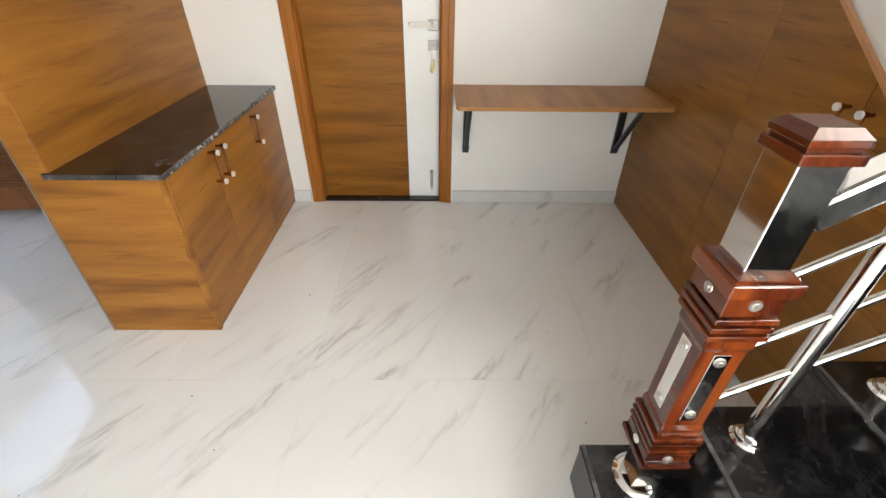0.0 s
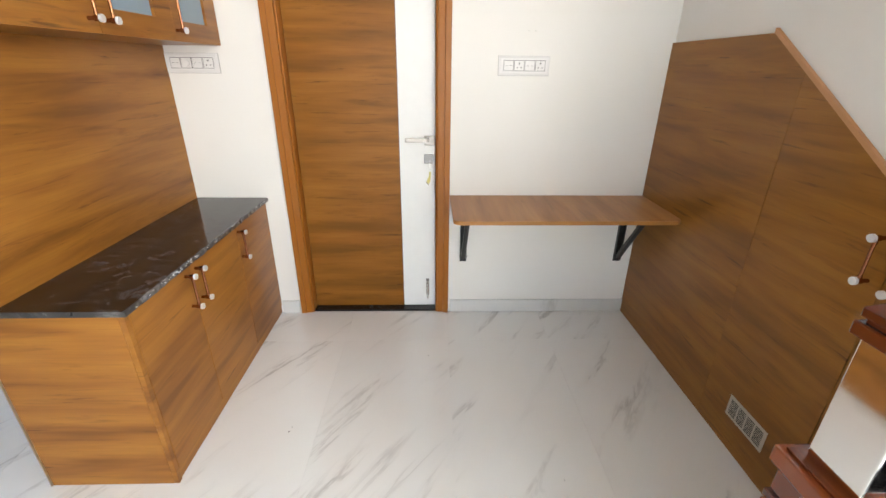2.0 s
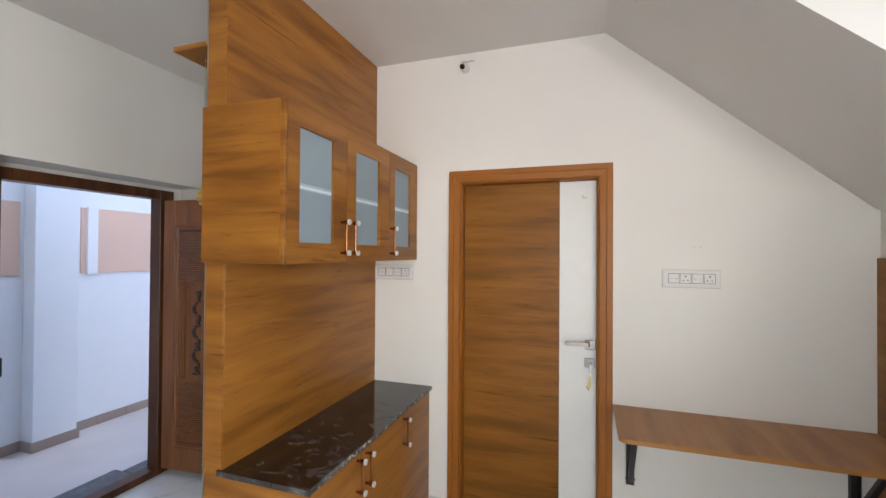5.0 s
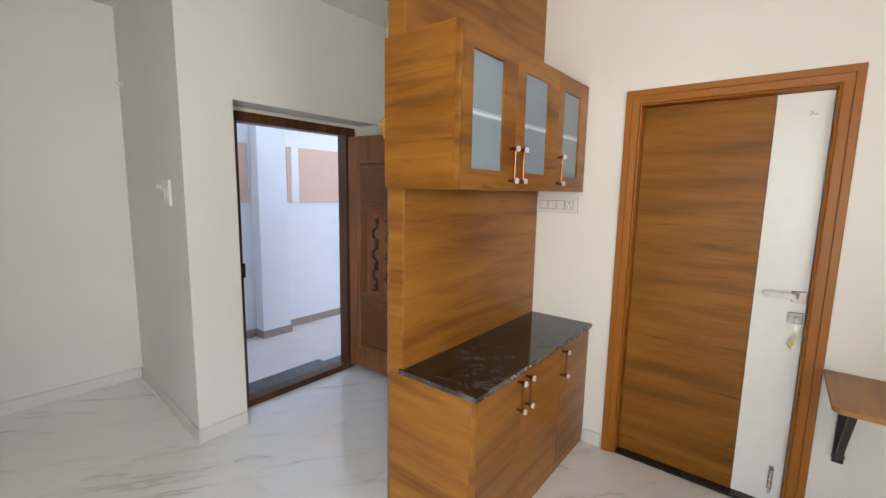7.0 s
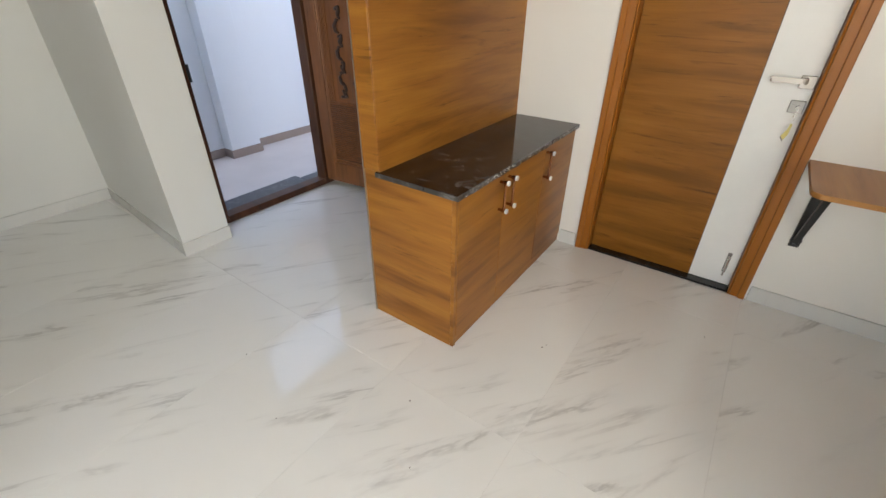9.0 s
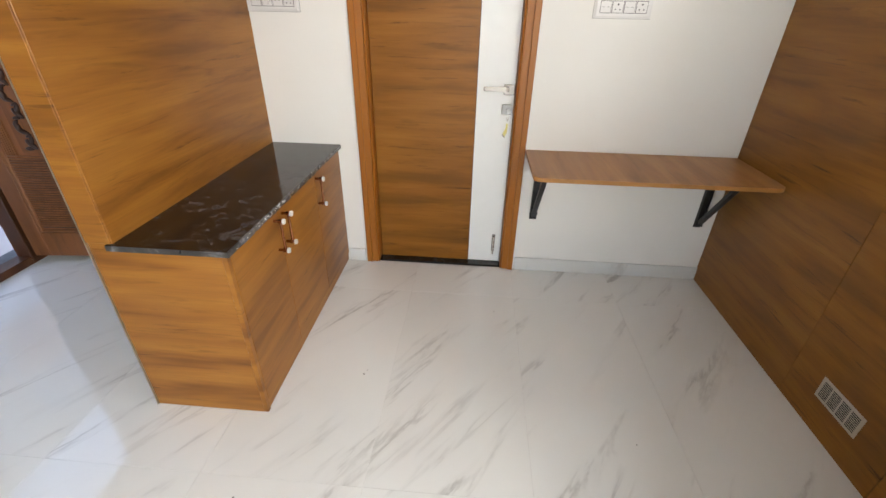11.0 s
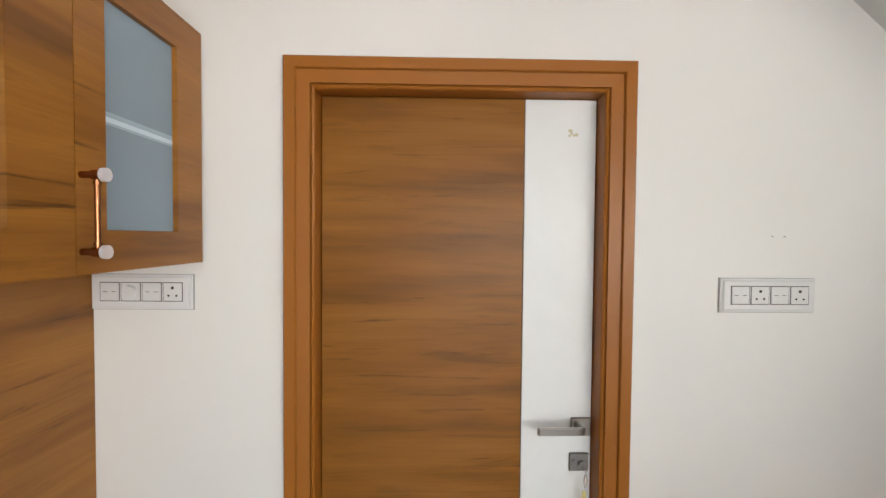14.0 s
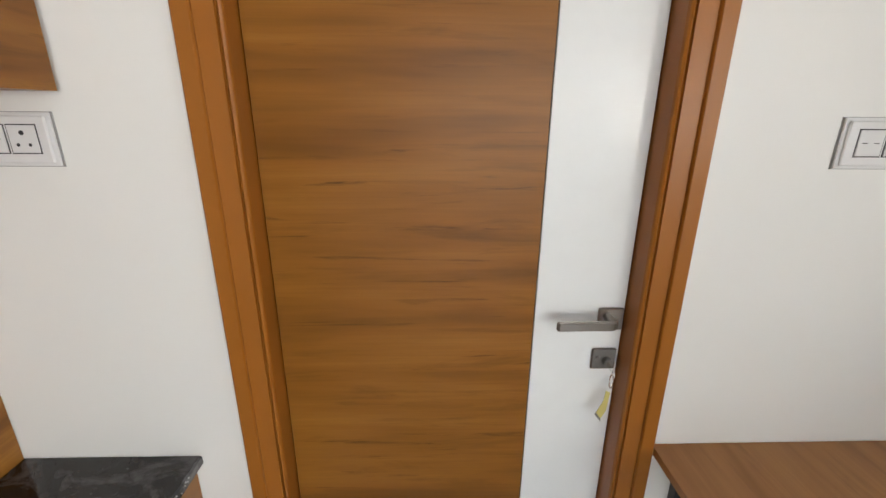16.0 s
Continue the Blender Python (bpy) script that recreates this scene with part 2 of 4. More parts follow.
OUT_STONE = granite("outdoor_step_stone", (0.06, 0.065, 0.075), (0.10, 0.105, 0.115), 0.35, 0.1)
OUT_WALL = painted("outdoor_white_paint", (0.80, 0.82, 0.86), 0.85, 0.2, 12)
PEACH = painted("outdoor_peach_paint", (0.72, 0.50, 0.40), 0.85, 0.2, 12)
PAVING = painted("outdoor_floor_stone", (0.66, 0.59, 0.56), 0.6, 0.25, 9, 0.25)
BAND = painted("outdoor_skirting_stone", (0.40, 0.31, 0.27), 0.7, 0.3, 14, 0.3)
FROST, _nt, _b = material("frosted_glass")
_b.inputs["Base Color"].default_value = (0.36, 0.47, 0.55, 1)
_b.inputs["Roughness"].default_value = 0.28
_b.inputs["Alpha"].default_value = 0.6
INSIDE = plain("cabinet_inside", (0.5, 0.52, 0.53), 0.6)
# inner shelf white, also the streak painted on the panes; then its softer glow
SHELF_GLOSS = plain("white_shelf_streak", (0.60, 0.70, 0.76), 0.4)
SHELF_SOFT = plain("streak_glow_band", (0.33, 0.43, 0.50), 0.35)
YELLOW = plain("yellow_tag_paper", (0.58, 0.50, 0.16), 0.5)
GOLD = metal("pierced_gold", (0.85, 0.62, 0.18), 0.3)
# stain of the carving; also the painted shade between the door ribs
CARVE = plain("carving_stain_and_groove_shade", (0.035, 0.014, 0.009), 0.4)
# grey of the shadow outline painted around the switchboards
SHADOW_RIM = plain("plate_shadow_grey", (0.33, 0.32, 0.31), 0.7)
LENS = plain("camera_glass", (0.01, 0.01, 0.012), 0.08)


# ---- mesh helpers ----
def mesh_ob(name, bm, mat, parent=None, label="", kind="", smooth=False, category=""):
    me = bpy.data.meshes.new(name)
    if parent is not None:
        base = parent["_base"] if "_base" in parent else (0, 0, 0)
        bmesh.ops.translate(bm, verts=bm.verts, vec=-Vector(base))
    bm.normal_update()
    bm.to_mesh(me)
    bm.free()
    for mt in (mat if isinstance(mat, (list, tuple)) else [mat]):
        me.materials.append(mt)
    if smooth:
        for p in me.polygons:
            p.use_smooth = True
        me.set_sharp_from_angle(angle=radians(35))
    ob = new(name, me)
    if parent is not None:
        ob.parent = parent
        ob["_base"] = tuple(parent["_base"]) if "_base" in parent else (0, 0, 0)
    return tagged(ob, label, category, "", kind)


def thing(name, at, label, category, group="", kind=""):
    e = new(name)
    e.location = at
    e.empty_display_size = 0.1
    e["_base"] = tuple(at)
    return tagged(e, label, category, group, kind)


def part(name, bm, mat, parent, label="", smooth=False, kind=""):
    return mesh_ob(name, bm, mat, parent, label, kind, smooth)


def box(bm, x0, x1, y0, y1, z0, z1, bevel=0.0, mat=0, segments=1):
    r = bmesh.ops.create_cube(bm, size=1.0)
    vs = r["verts"]
    for v in vs:
        v.co = Vector((x0 + (v.co.x + 0.5) * (x1 - x0), y0 + (v.co.y + 0.5) * (y1 - y0), z0 + (v.co.z + 0.5) * (z1 - z0)))
    fs = {f for v in vs for f in v.link_faces}
    for f in fs:
        f.material_index = mat
    if bevel > 0:
        es = {e for v in vs for e in v.link_edges}
        bmesh.ops.bevel(bm, geom=list(es), offset=bevel, segments=segments, affect="EDGES", profile=0.5)
    return vs


def boxes(*items, bevel=0.0):
    bm = bmesh.new()
    for it in items:
        box(bm, *it, bevel=bevel)
    return bm


def prism(bm, pts, axis, a, b, mat=0):
    """A prism: the outline pts in the two other axes, drawn out along axis from a to b."""
    def at(p, d):
        return {"x": (d, p[0], p[1]), "y": (p[0], d, p[1]), "z": (p[0], p[1], d)}[axis]
    lo = [bm.verts.new(at(p, a)) for p in pts]
    hi = [bm.verts.new(at(p, b)) for p in pts]
    fs = [bm.faces.new(lo), bm.faces.new(hi)]
    for i in range(len(pts)):
        j = (i + 1) % len(pts)
        fs.append(bm.faces.new((lo[i], lo[j], hi[j], hi[i])))
    for f in fs:
        f.material_index = mat
    bmesh.ops.recalc_face_normals(bm, faces=fs)
    return fs


def rod(bm, a, b, r, segments=20, r2=None, mat=0, caps=True):
    a, b = Vector(a), Vector(b)
    d = b - a
    res = bmesh.ops.create_cone(bm, cap_ends=caps, segments=segments, radius1=r, radius2=r if r2 is None else r2, depth=d.length)
    m = Matrix.Translation((a + b) / 2) @ d.to_track_quat("Z", "Y").to_matrix().to_4x4()
    bmesh.ops.transform(bm, matrix=m, verts=res["verts"])
    for f in {f for v in res["verts"] for f in v.link_faces}:
        f.material_index = mat
    return res["verts"]


def ball(bm, c, r, squash=1.0):
    res = bmesh.ops.create_uvsphere(bm, u_segments=20, v_segments=12, radius=r)
    bmesh.ops.transform(bm, matrix=Matrix.Translation(c) @ Matrix.Diagonal((1, 1, squash, 1)), verts=res["verts"])


def lathe(bm, centre, profile, segments=32):
    """Turned piece: profile of (radius, height) about the upright axis through centre."""
    rings = []
    for r, h in profile:
        rings.append([bm.verts.new((centre[0] + r * math.cos(2 * math.pi * i / segments), centre[1] + r * math.sin(2 * math.pi * i / segments), centre[2] + h)) for i in range(segments)])
    for a, b in zip(rings, rings[1:]):
        for i in range(segments):
            j = (i + 1) % segments
            bm.faces.new((a[i], a[j], b[j], b[i]))
    bm.faces.new(rings[-1])
    bm.faces.new(list(reversed(rings[0])))


def sloped_bar(bm, a, b, w, h):
    """A rectangular bar between two points, w wide to the side and h high."""
    a, b = Vector(a), Vector(b)
    d = b - a
    res = bmesh.ops.create_cube(bm, size=1.0)
    q = d.to_track_quat("X", "Z").to_matrix().to_4x4()
    bmesh.ops.transform(bm, matrix=Matrix.Translation((a + b) / 2) @ q @ Matrix.Diagonal((d.length, w, h, 1)), verts=res["verts"])
    es = {e for v in res["verts"] for e in v.link_edges}
    bmesh.ops.bevel(bm, geom=list(es), offset=min(w, h) * 0.18, segments=2, affect="EDGES", profile=0.5)


def structure(name, bm, mat, label="", category=""):
    return mesh_ob(name, bm, mat, None, label, "structure", category=category)


# ---- walls, floor, ceiling ----
def door_opening_wall():
    bm = boxes((-2.66, -0.47, NORTH, 3.17, -0.3, 5.4), (0.45, EAST + 0.15, NORTH, 3.17, -0.3, 5.4), (-0.47, 0.45, NORTH, 3.17, 2.10, 5.4))
    return structure("wall_north", bm, WALL, "warm white painted wall around the inner door", "wall")


def walls():
    door_opening_wall()
    # added slab, stops daylight leaking in under the closed inner door
    structure("wall_beyond", boxes((-0.8, 0.8, 3.19, 3.30, -0.3, 2.5)), WALL, "unseen slab added behind the inner door to block outside light", "wall")
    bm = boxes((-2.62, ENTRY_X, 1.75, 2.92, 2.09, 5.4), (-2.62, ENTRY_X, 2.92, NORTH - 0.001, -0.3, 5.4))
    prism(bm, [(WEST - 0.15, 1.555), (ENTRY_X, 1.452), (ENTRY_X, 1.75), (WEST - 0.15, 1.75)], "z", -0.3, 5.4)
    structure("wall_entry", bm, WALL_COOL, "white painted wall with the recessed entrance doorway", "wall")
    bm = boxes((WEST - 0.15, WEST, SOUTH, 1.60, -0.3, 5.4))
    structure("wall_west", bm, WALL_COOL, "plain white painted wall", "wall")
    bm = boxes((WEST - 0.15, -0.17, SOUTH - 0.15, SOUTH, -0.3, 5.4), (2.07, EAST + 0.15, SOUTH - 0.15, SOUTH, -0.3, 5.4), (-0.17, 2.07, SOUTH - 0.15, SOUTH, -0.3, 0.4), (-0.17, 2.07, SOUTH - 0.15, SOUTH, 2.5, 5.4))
    # unseen stub, added to keep the south light off the west hall
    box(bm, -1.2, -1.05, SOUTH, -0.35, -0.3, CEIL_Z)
    structure("wall_south", bm, WALL_COOL, "white painted wall with a wide window and an added light-blocking stub", "wall")
    # the opening at y -2.45 to -1.05 is added for the fill lamp
    bm = boxes((EAST, EAST + 0.15, SOUTH, -2.45, -0.3, 5.4), (EAST, EAST + 0.15, -1.05, 0.3, -0.3, 5.4), (EAST, EAST + 0.15, -2.45, -1.05, -0.3, 0.85), (EAST, EAST + 0.15, -2.45, -1.05, 2.15, 5.4), (EAST, EAST + 0.15, 1.45, NORTH, -0.3, 5.4), (EAST, EAST + 0.15, 0.3, 1.45, -0.3, 1.95), (EAST, EAST + 0.15, 0.3, 1.45, 3.1, 5.4))
    structure("wall_east", bm, WALL, "white painted stairwell wall", "wall")
    bm = boxes((WEST, -2.62, SOUTH, 1.75, CEIL_Z, 3.0), (-2.62, 0.42, SOUTH, NORTH, CEIL_Z, 3.0), (0.42, EAST, SOUTH, -0.2, CEIL_Z, 3.0))
    structure("ceiling", bm, CEIL, "plain off-white plastered ceiling", "ceiling")
    bm = boxes((WEST - 0.15, -2.72, SOUTH - 0.15, 1.75, 5.4, 5.55), (-2.72, EAST + 0.15, SOUTH - 0.15, 3.17, 5.4, 5.55))
    structure("roof", bm, CEIL, "flat concrete roof slab", "roof")
    bm = boxes((WEST, -2.70, SOUTH, 1.75, -0.3, -0.0015), (-2.70, EAST, SOUTH, NORTH, -0.3, -0.0015))
    structure("floor", bm, GROUT, "grouted bed under glossy floor tiles", "floor")
    return bpy.data.objects["floor"]


floor = walls()


def stair_body():
    z = 10 * RISE + 2 * 0.188 - 0.0075
    x = 1.79
    tops = [(x, 10 * RISE - 0.02)]
    for k in range(5):
        tops += [(x, z), (x - 0.23 - (0.03 if k == 0 else 0), z)]
        x -= 0.23 + (0.03 if k == 0 else 0)
        z += 0.188
    outline = [(EAST, 1.835), (1.62, 1.835), (0.42, CEIL_Z + 0.003), (0.42, z)] + list(reversed(tops)) + [(EAST, 10 * RISE - 0.02)]
    bm = bmesh.new()
    prism(bm, outline, "y", 2.087, NORTH)
    structure("stair_flight_upper", bm, WALL_SIDE, "plastered underside and flank of the upper stair flight", "stairs")
    outline = [(1.11, 0.0), (NORTH, 0.0), (NORTH, 1.834), (2.0865, 1.834), (2.0865, 10 * RISE - 0.02), (1.95, 10 * RISE - 0.02), (1.95, 9 * RISE - 0.02), (1.67, 9 * RISE - 0.02), (1.67, 8 * RISE - 0.02),
               (1.39, 8 * RISE - 0.02), (1.39, 7 * RISE - 0.02), (1.11, 7 * RISE - 0.02)]
    bm = bmesh.new()
    prism(bm, outline, "x", BODY_X, EAST)
    structure("stair_flight_middle", bm, WALL, "white plastered wall under the middle stair flight", "stairs")
    bm = boxes((0.835, 1.115, 0.05, 1.10, 0.0, LOW_RISE - 0.02), (1.115, 1.377, 0.05, 1.10, 0.0, 2 * LOW_RISE - 0.02), (1.377, BODY_X, 0.05, 1.10, 0.0, 3 * LOW_RISE - 0.02),
               (BODY_X, EAST, 0.05, 0.55, 0.0, 4 * RISE - 0.02), (BODY_X, EAST, 0.55, 1.109, 0.0, 5 * RISE))
    structure("stair_flight_lower", bm, WALL, "white plastered base of the lower steps", "stairs")
    for ya, yb, k in ((0.03, 0.57, 4), (0.55, 1.108, 5)):
        z = k * LOW_RISE + (0.0 if k == 4 else 0.022)
        structure("winder_tread", boxes((1.6325, EAST, ya, yb - 0.021, z - 0.0195, z + 0.001), bevel=0.003), STEP, "black granite winder step", "stairs")
        structure("winder_riser", boxes((1.6325, EAST, ya, ya + 0.0195, z - LOW_RISE + 0.003, z - 0.021)), STEP, "black granite winder riser", "stairs")
    structure("winder_end", boxes((BODY_X - 0.012, BODY_X - 0.001, 0.05, 1.09, 3 * LOW_RISE + 0.002, 5 * LOW_RISE)), STEP, "black granite facing", "stairs")
    tr = thing("stair_treads", (0.83, 0.5, 0.0), "polished black granite stair treads and risers", "stairs", kind="structure")
    n = 0
    for k, (xa, xb) in enumerate(((0.815, 1.095), (1.075, 1.357), (1.337, 1.63))):
        z = (k + 1) * LOW_RISE
        bm = bmesh.new()
        box(bm, xa, xb + 0.02 if k < 2 else xb, 0.03, 1.105, z - 0.02, z, bevel=0.003)
        part("tread", bm, STEP, tr)
        part("tread_edge", boxes((xa + 0.0035, xa + 0.016, 0.034, 1.101, z - 0.001, z + 0.0004)), STEP_DUSTY, tr, "dusty worn front edge")
        bm = bmesh.new()
        box(bm, xa + 0.018 - 0.016, xa + 0.02, 0.05, 1.10, z - LOW_RISE + (0.001 if k else 0.004), z - 0.0205)
        part("riser", bm, STEP, tr)
    for k in range(4):
        z = (7 + k) * RISE
        y0 = 1.11 + 0.28 * k
        y1 = y0 + 0.28 if k < 3 else 2.085
        bm = bmesh.new()
        box(bm, 1.6555, EAST, y0 - 0.02, y1, z - 0.0195, z, bevel=0.003)
        part("tread", bm, COUNTER_EDGE if k == 3 else STEP, tr)
        part("plaster_lip", boxes((1.606, 1.655, y0 - 0.018, y1, z - 0.026, z - 0.0045), bevel=0.002), WALL, tr)
        part("tread_edge", boxes((1.604, 1.655, y0 - 0.02, y1, z - 0.0042, z)), GROUT, tr)
        bm = bmesh.new()
        box(bm, 1.637, EAST, y0 - 0.012, y0 - 0.001, z - RISE + 0.001, z - 0.0205)
        part("riser", bm, STEP, tr)
    x, z = 1.79, 10 * RISE + 2 * 0.188 - 0.0075
    for k in range(5):
        d = 0.23 + (0.03 if k == 0 else 0)
        part("tread", boxes((x - d, x + 0.012, 2.084, NORTH - 0.001, z + 0.0005, z + 0.0075), bevel=0.001), COUNTER_EDGE, tr)
        x -= d
        z += 0.188
    z = 10 * RISE
    part("tread", boxes((1.792, EAST, 2.088, 2.52, z - 0.0195, z), bevel=0.002), STEP, tr)
    part("riser", boxes((1.792, EAST, 2.521, 2.54, z + 0.0005, z + 0.168)), STEP, tr)
    part("tread", boxes((1.792, EAST, 2.50, NORTH - 0.001, z + 0.1685, z + 0.188), bevel=0.002), STEP, tr)
    part("skirting_strip", boxes((1.7905, 1.806, 2.0885, 2.10, z + 0.0005, z + 0.16)), STEP, tr)
    return tr


WALL_SIDE = painted("stair_flank_paint", (0.72, 0.715, 0.695), 0.6, 0.1, 22)
stair_body()


def skirting():
    h, t = 0.088, 0.012
    runs = [("x", -0.995 + 0.39, -0.497, NORTH - t, NORTH), ("x", 0.477, PANEL_X, NORTH - t, NORTH)]
    sk = thing("baseboard", (0, NORTH, 0), "glossy pale marble tile skirting along the walls", "baseboard", kind="structure")
    for _, a, b, y0, y1 in runs:
        part("skirting_tile", boxes((a, b, y0, y1 - 0.0005, 0.0005, h), bevel=0.002), SKIRT_TILE, sk)
    bm = bmesh.new()
    box(bm, ENTRY_X + 0.0005, ENTRY_X + t, 1.451, 1.752, 0.0005, h, bevel=0.002)
    part("skirting_tile", bm, SKIRT_TILE, sk)
    bm = bmesh.new()
    prism(bm, [(WEST, 1.538), (ENTRY_X + t, 1.443), (ENTRY_X + t, 1.4515), (ENTRY_X, 1.4515), (WEST, 1.5435)], "z", 0.0005, h)
    part("skirting_tile", bm, SKIRT_TILE, sk)
    for y in (-3.2, -2.0, -0.8, 0.4):
        part("skirting_tile", boxes((WEST + 0.0005, WEST + t, y + 0.0015, min(y + 1.2, 1.53), 0.0005, h), bevel=0.002), SKIRT_TILE, sk)
    part("skirting_tile", boxes((-2.4, -1.091, NORTH - t, NORTH - 0.0005, 0.0005, h), bevel=0.002), SKIRT_TILE, sk)


skirting()


# ---- inner door ----
def swept_frame(bm, profile, x0, x1, z1, y0):
    """Door-frame moulding swept up, over and down, mitred; profile: (outward, y)."""
    def ring(o, y):
        return [(x0 - o, y, 0.0), (x0 - o, y, z1 + o), (x1 + o, y, z1 + o), (x1 + o, y, 0.0)]
    rows = [[bm.verts.new(p) for p in ring(o, y)] for o, y in profile]
    n = len(rows)
    fs = []
    for i in range(n):
        a, b = rows[i], rows[(i + 1) % n]
        for j in range(3):
            fs.append(bm.faces.new((a[j], a[j + 1], b[j + 1], b[j])))
    fs.append(bm.faces.new([r[0] for r in rows]))
    fs.append(bm.faces.new([r[3] for r in reversed(rows)]))
    bmesh.ops.recalc_face_normals(bm, faces=fs)


def inner_door():
    d = thing("door_1", (-0.01, 3.06, 0.0), "closed teak-laminate flush door with a white gloss strip in an orange-brown frame", "door", kind="structure")
    bm = bmesh.new()
    x0, x1, z1 = -0.405, 0.385, 2.046
    prof = [(0.0, 3.169), (0.0, 3.022), (0.002, 3.016), (0.006, 3.013), (0.010, 3.016), (0.012, 3.019), (0.013, 3.012), (0.048, 3.010), (0.0485, 3.0045), (0.051, 3.001), (0.078, 3.000), (0.081, 3.003),
            (0.081, 3.0195), (0.06, 3.0195), (0.06, 3.169)]
    swept_frame(bm, prof, x0, x1, z1, 3.02)
    part("door_frame", bm, FRAME_WOOD, d, "orange-brown painted moulded wooden door frame")
    leaf = part("door_leaf", boxes((x0 + 0.003, 0.1750, 3.0750, 3.1090, 0.016, z1 - 0.003), bevel=0.001), LAM_DOOR, d, "wide teak-laminate part of the door leaf")
    part("white_strip", boxes((0.1775, x1 - 0.003, 3.0755, 3.1090, 0.016, z1 - 0.003), bevel=0.001), WHITE_GLOSS, d, "white gloss laminate strip of the door leaf")
    part("groove", boxes((0.1750, 0.1775, 3.0790, 3.1050, 0.016, z1 - 0.003)), GREY_LINE, d)
    part("threshold", boxes((-0.411, 0.388, 3.021, 3.168, 0.0005, 0.014), bevel=0.001), STEP, d, "black granite door threshold")
    # lever handle
    cx, cz = 0.349, 1.098
    h = part("door_handle", boxes((cx - 0.028, cx + 0.030, 3.0670, 3.0753, cz - 0.027, cz + 0.027), bevel=0.0025), SATIN, d, "satin nickel lever handle on a square rose")
    bm = bmesh.new()
    rod(bm, (cx - 0.008, 3.0690, cz + 0.008), (cx - 0.008, 3.0270, cz + 0.008), 0.010)
    part("spindle", bm, SATIN, h, smooth=True)
    bm = bmesh.new()
    pts = [(cx + 0.001, 3.0370), (cx + 0.001, 3.0270), (cx - 0.006, 3.0190), (cx - 0.016, 3.0160), (cx - 0.134, 3.0160), (cx - 0.137, 3.0190), (cx - 0.137, 3.0250), (cx - 0.018, 3.0260), (cx - 0.018, 3.0370)]
    prism(bm, pts, "z", cz - 0.003, cz + 0.020)
    bmesh.ops.bevel(bm, geom=bm.edges[:], offset=0.003, segments=2, affect="EDGES")
    part("lever", bm, SATIN, h)
    lz = 0.994
    k = part("lock_plate", boxes((cx - 0.031, cx + 0.026, 3.0680, 3.0753, lz - 0.027, lz + 0.027), bevel=0.0025), DULL, d, "square brushed steel lock plate")
    bm = bmesh.new()
    rod(bm, (cx + 0.004, 3.0690, lz - 0.004), (cx + 0.004, 3.0550, lz - 0.004), 0.011)
    rod(bm, (cx - 0.017, 3.0690, lz + 0.004), (cx - 0.017, 3.0640, lz + 0.004), 0.006)
    part("cylinder", bm, DULL, k, smooth=True)
    # tower bolt
    bx = 0.334
    b = part("door_bolt", boxes((bx - 0.010, bx + 0.010, 3.0690, 3.0753, 0.095, 0.215), bevel=0.0015), DULL, d, "small steel tower bolt")
    bm = bmesh.new()
    rod(bm, (bx, 3.0640, 0.075), (bx, 3.0640, 0.2), 0.005)
    rod(bm, (bx, 3.0640, 0.185), (bx - 0.002, 3.0470, 0.185), 0.005)
    for z in (0.115, 0.15, 0.195):
        box(bm, bx - 0.009, bx + 0.009, 3.0600, 3.0710, z - 0.005, z + 0.005, bevel=0.001)
    part("bolt_rod", bm, STEEL, b, smooth=True)
    return d


inner_door()


def key_tag():
    x, y, z = 0.352, 3.0520, 0.990
    t = thing("key", (x, y, z - 0.11), "steel key in the lock with a hanging yellow tag", "key")
    bm = bmesh.new()
    box(bm, x - 0.002, x + 0.0005, 3.0270, 3.0545, z - 0.006, z + 0.004)
    bmesh.ops.create_circle(bm, cap_ends=True, radius=0.010, segments=16, matrix=Matrix.Translation((x, 3.0230, z - 0.006)) @ Matrix.Rotation(radians(90), 4, "Y"))
    part("key_blade", bm, STEEL, t)
    bm = bmesh.new()
    n = 18
    for i in range(n):
        a0, a1 = 2 * math.pi * i / n, 2 * math.pi * (i + 1) / n
        rod(bm, (x + 0.0045 * math.sin(a0), 3.0270, z - 0.028 + 0.018 * math.cos(a0)), (x + 0.0045 * math.sin(a1), 3.0270, z - 0.028 + 0.018 * math.cos(a1)), 0.0012, 6)
    part("key_ring", bm, STEEL, t)
    bm = bmesh.new()
    prism(bm, [(x - 0.004, z - 0.062), (x + 0.006, z - 0.066), (x + 0.003, z - 0.116), (x - 0.008, z - 0.138), (x - 0.020, z - 0.122), (x - 0.006, z - 0.088)], "y", 3.0365, 3.0385)
    part("tag", bm, YELLOW, t, "yellow plastic key tag")
    bm = bmesh.new()
    prism(bm, [(x - 0.020, z - 0.122), (x - 0.008, z - 0.138), (x - 0.008, z - 0.146), (x - 0.023, z - 0.127)], "y", 3.0360, 3.0390)
    part("tag_end", bm, DULL, t, "grey end of the key tag")


key_tag()


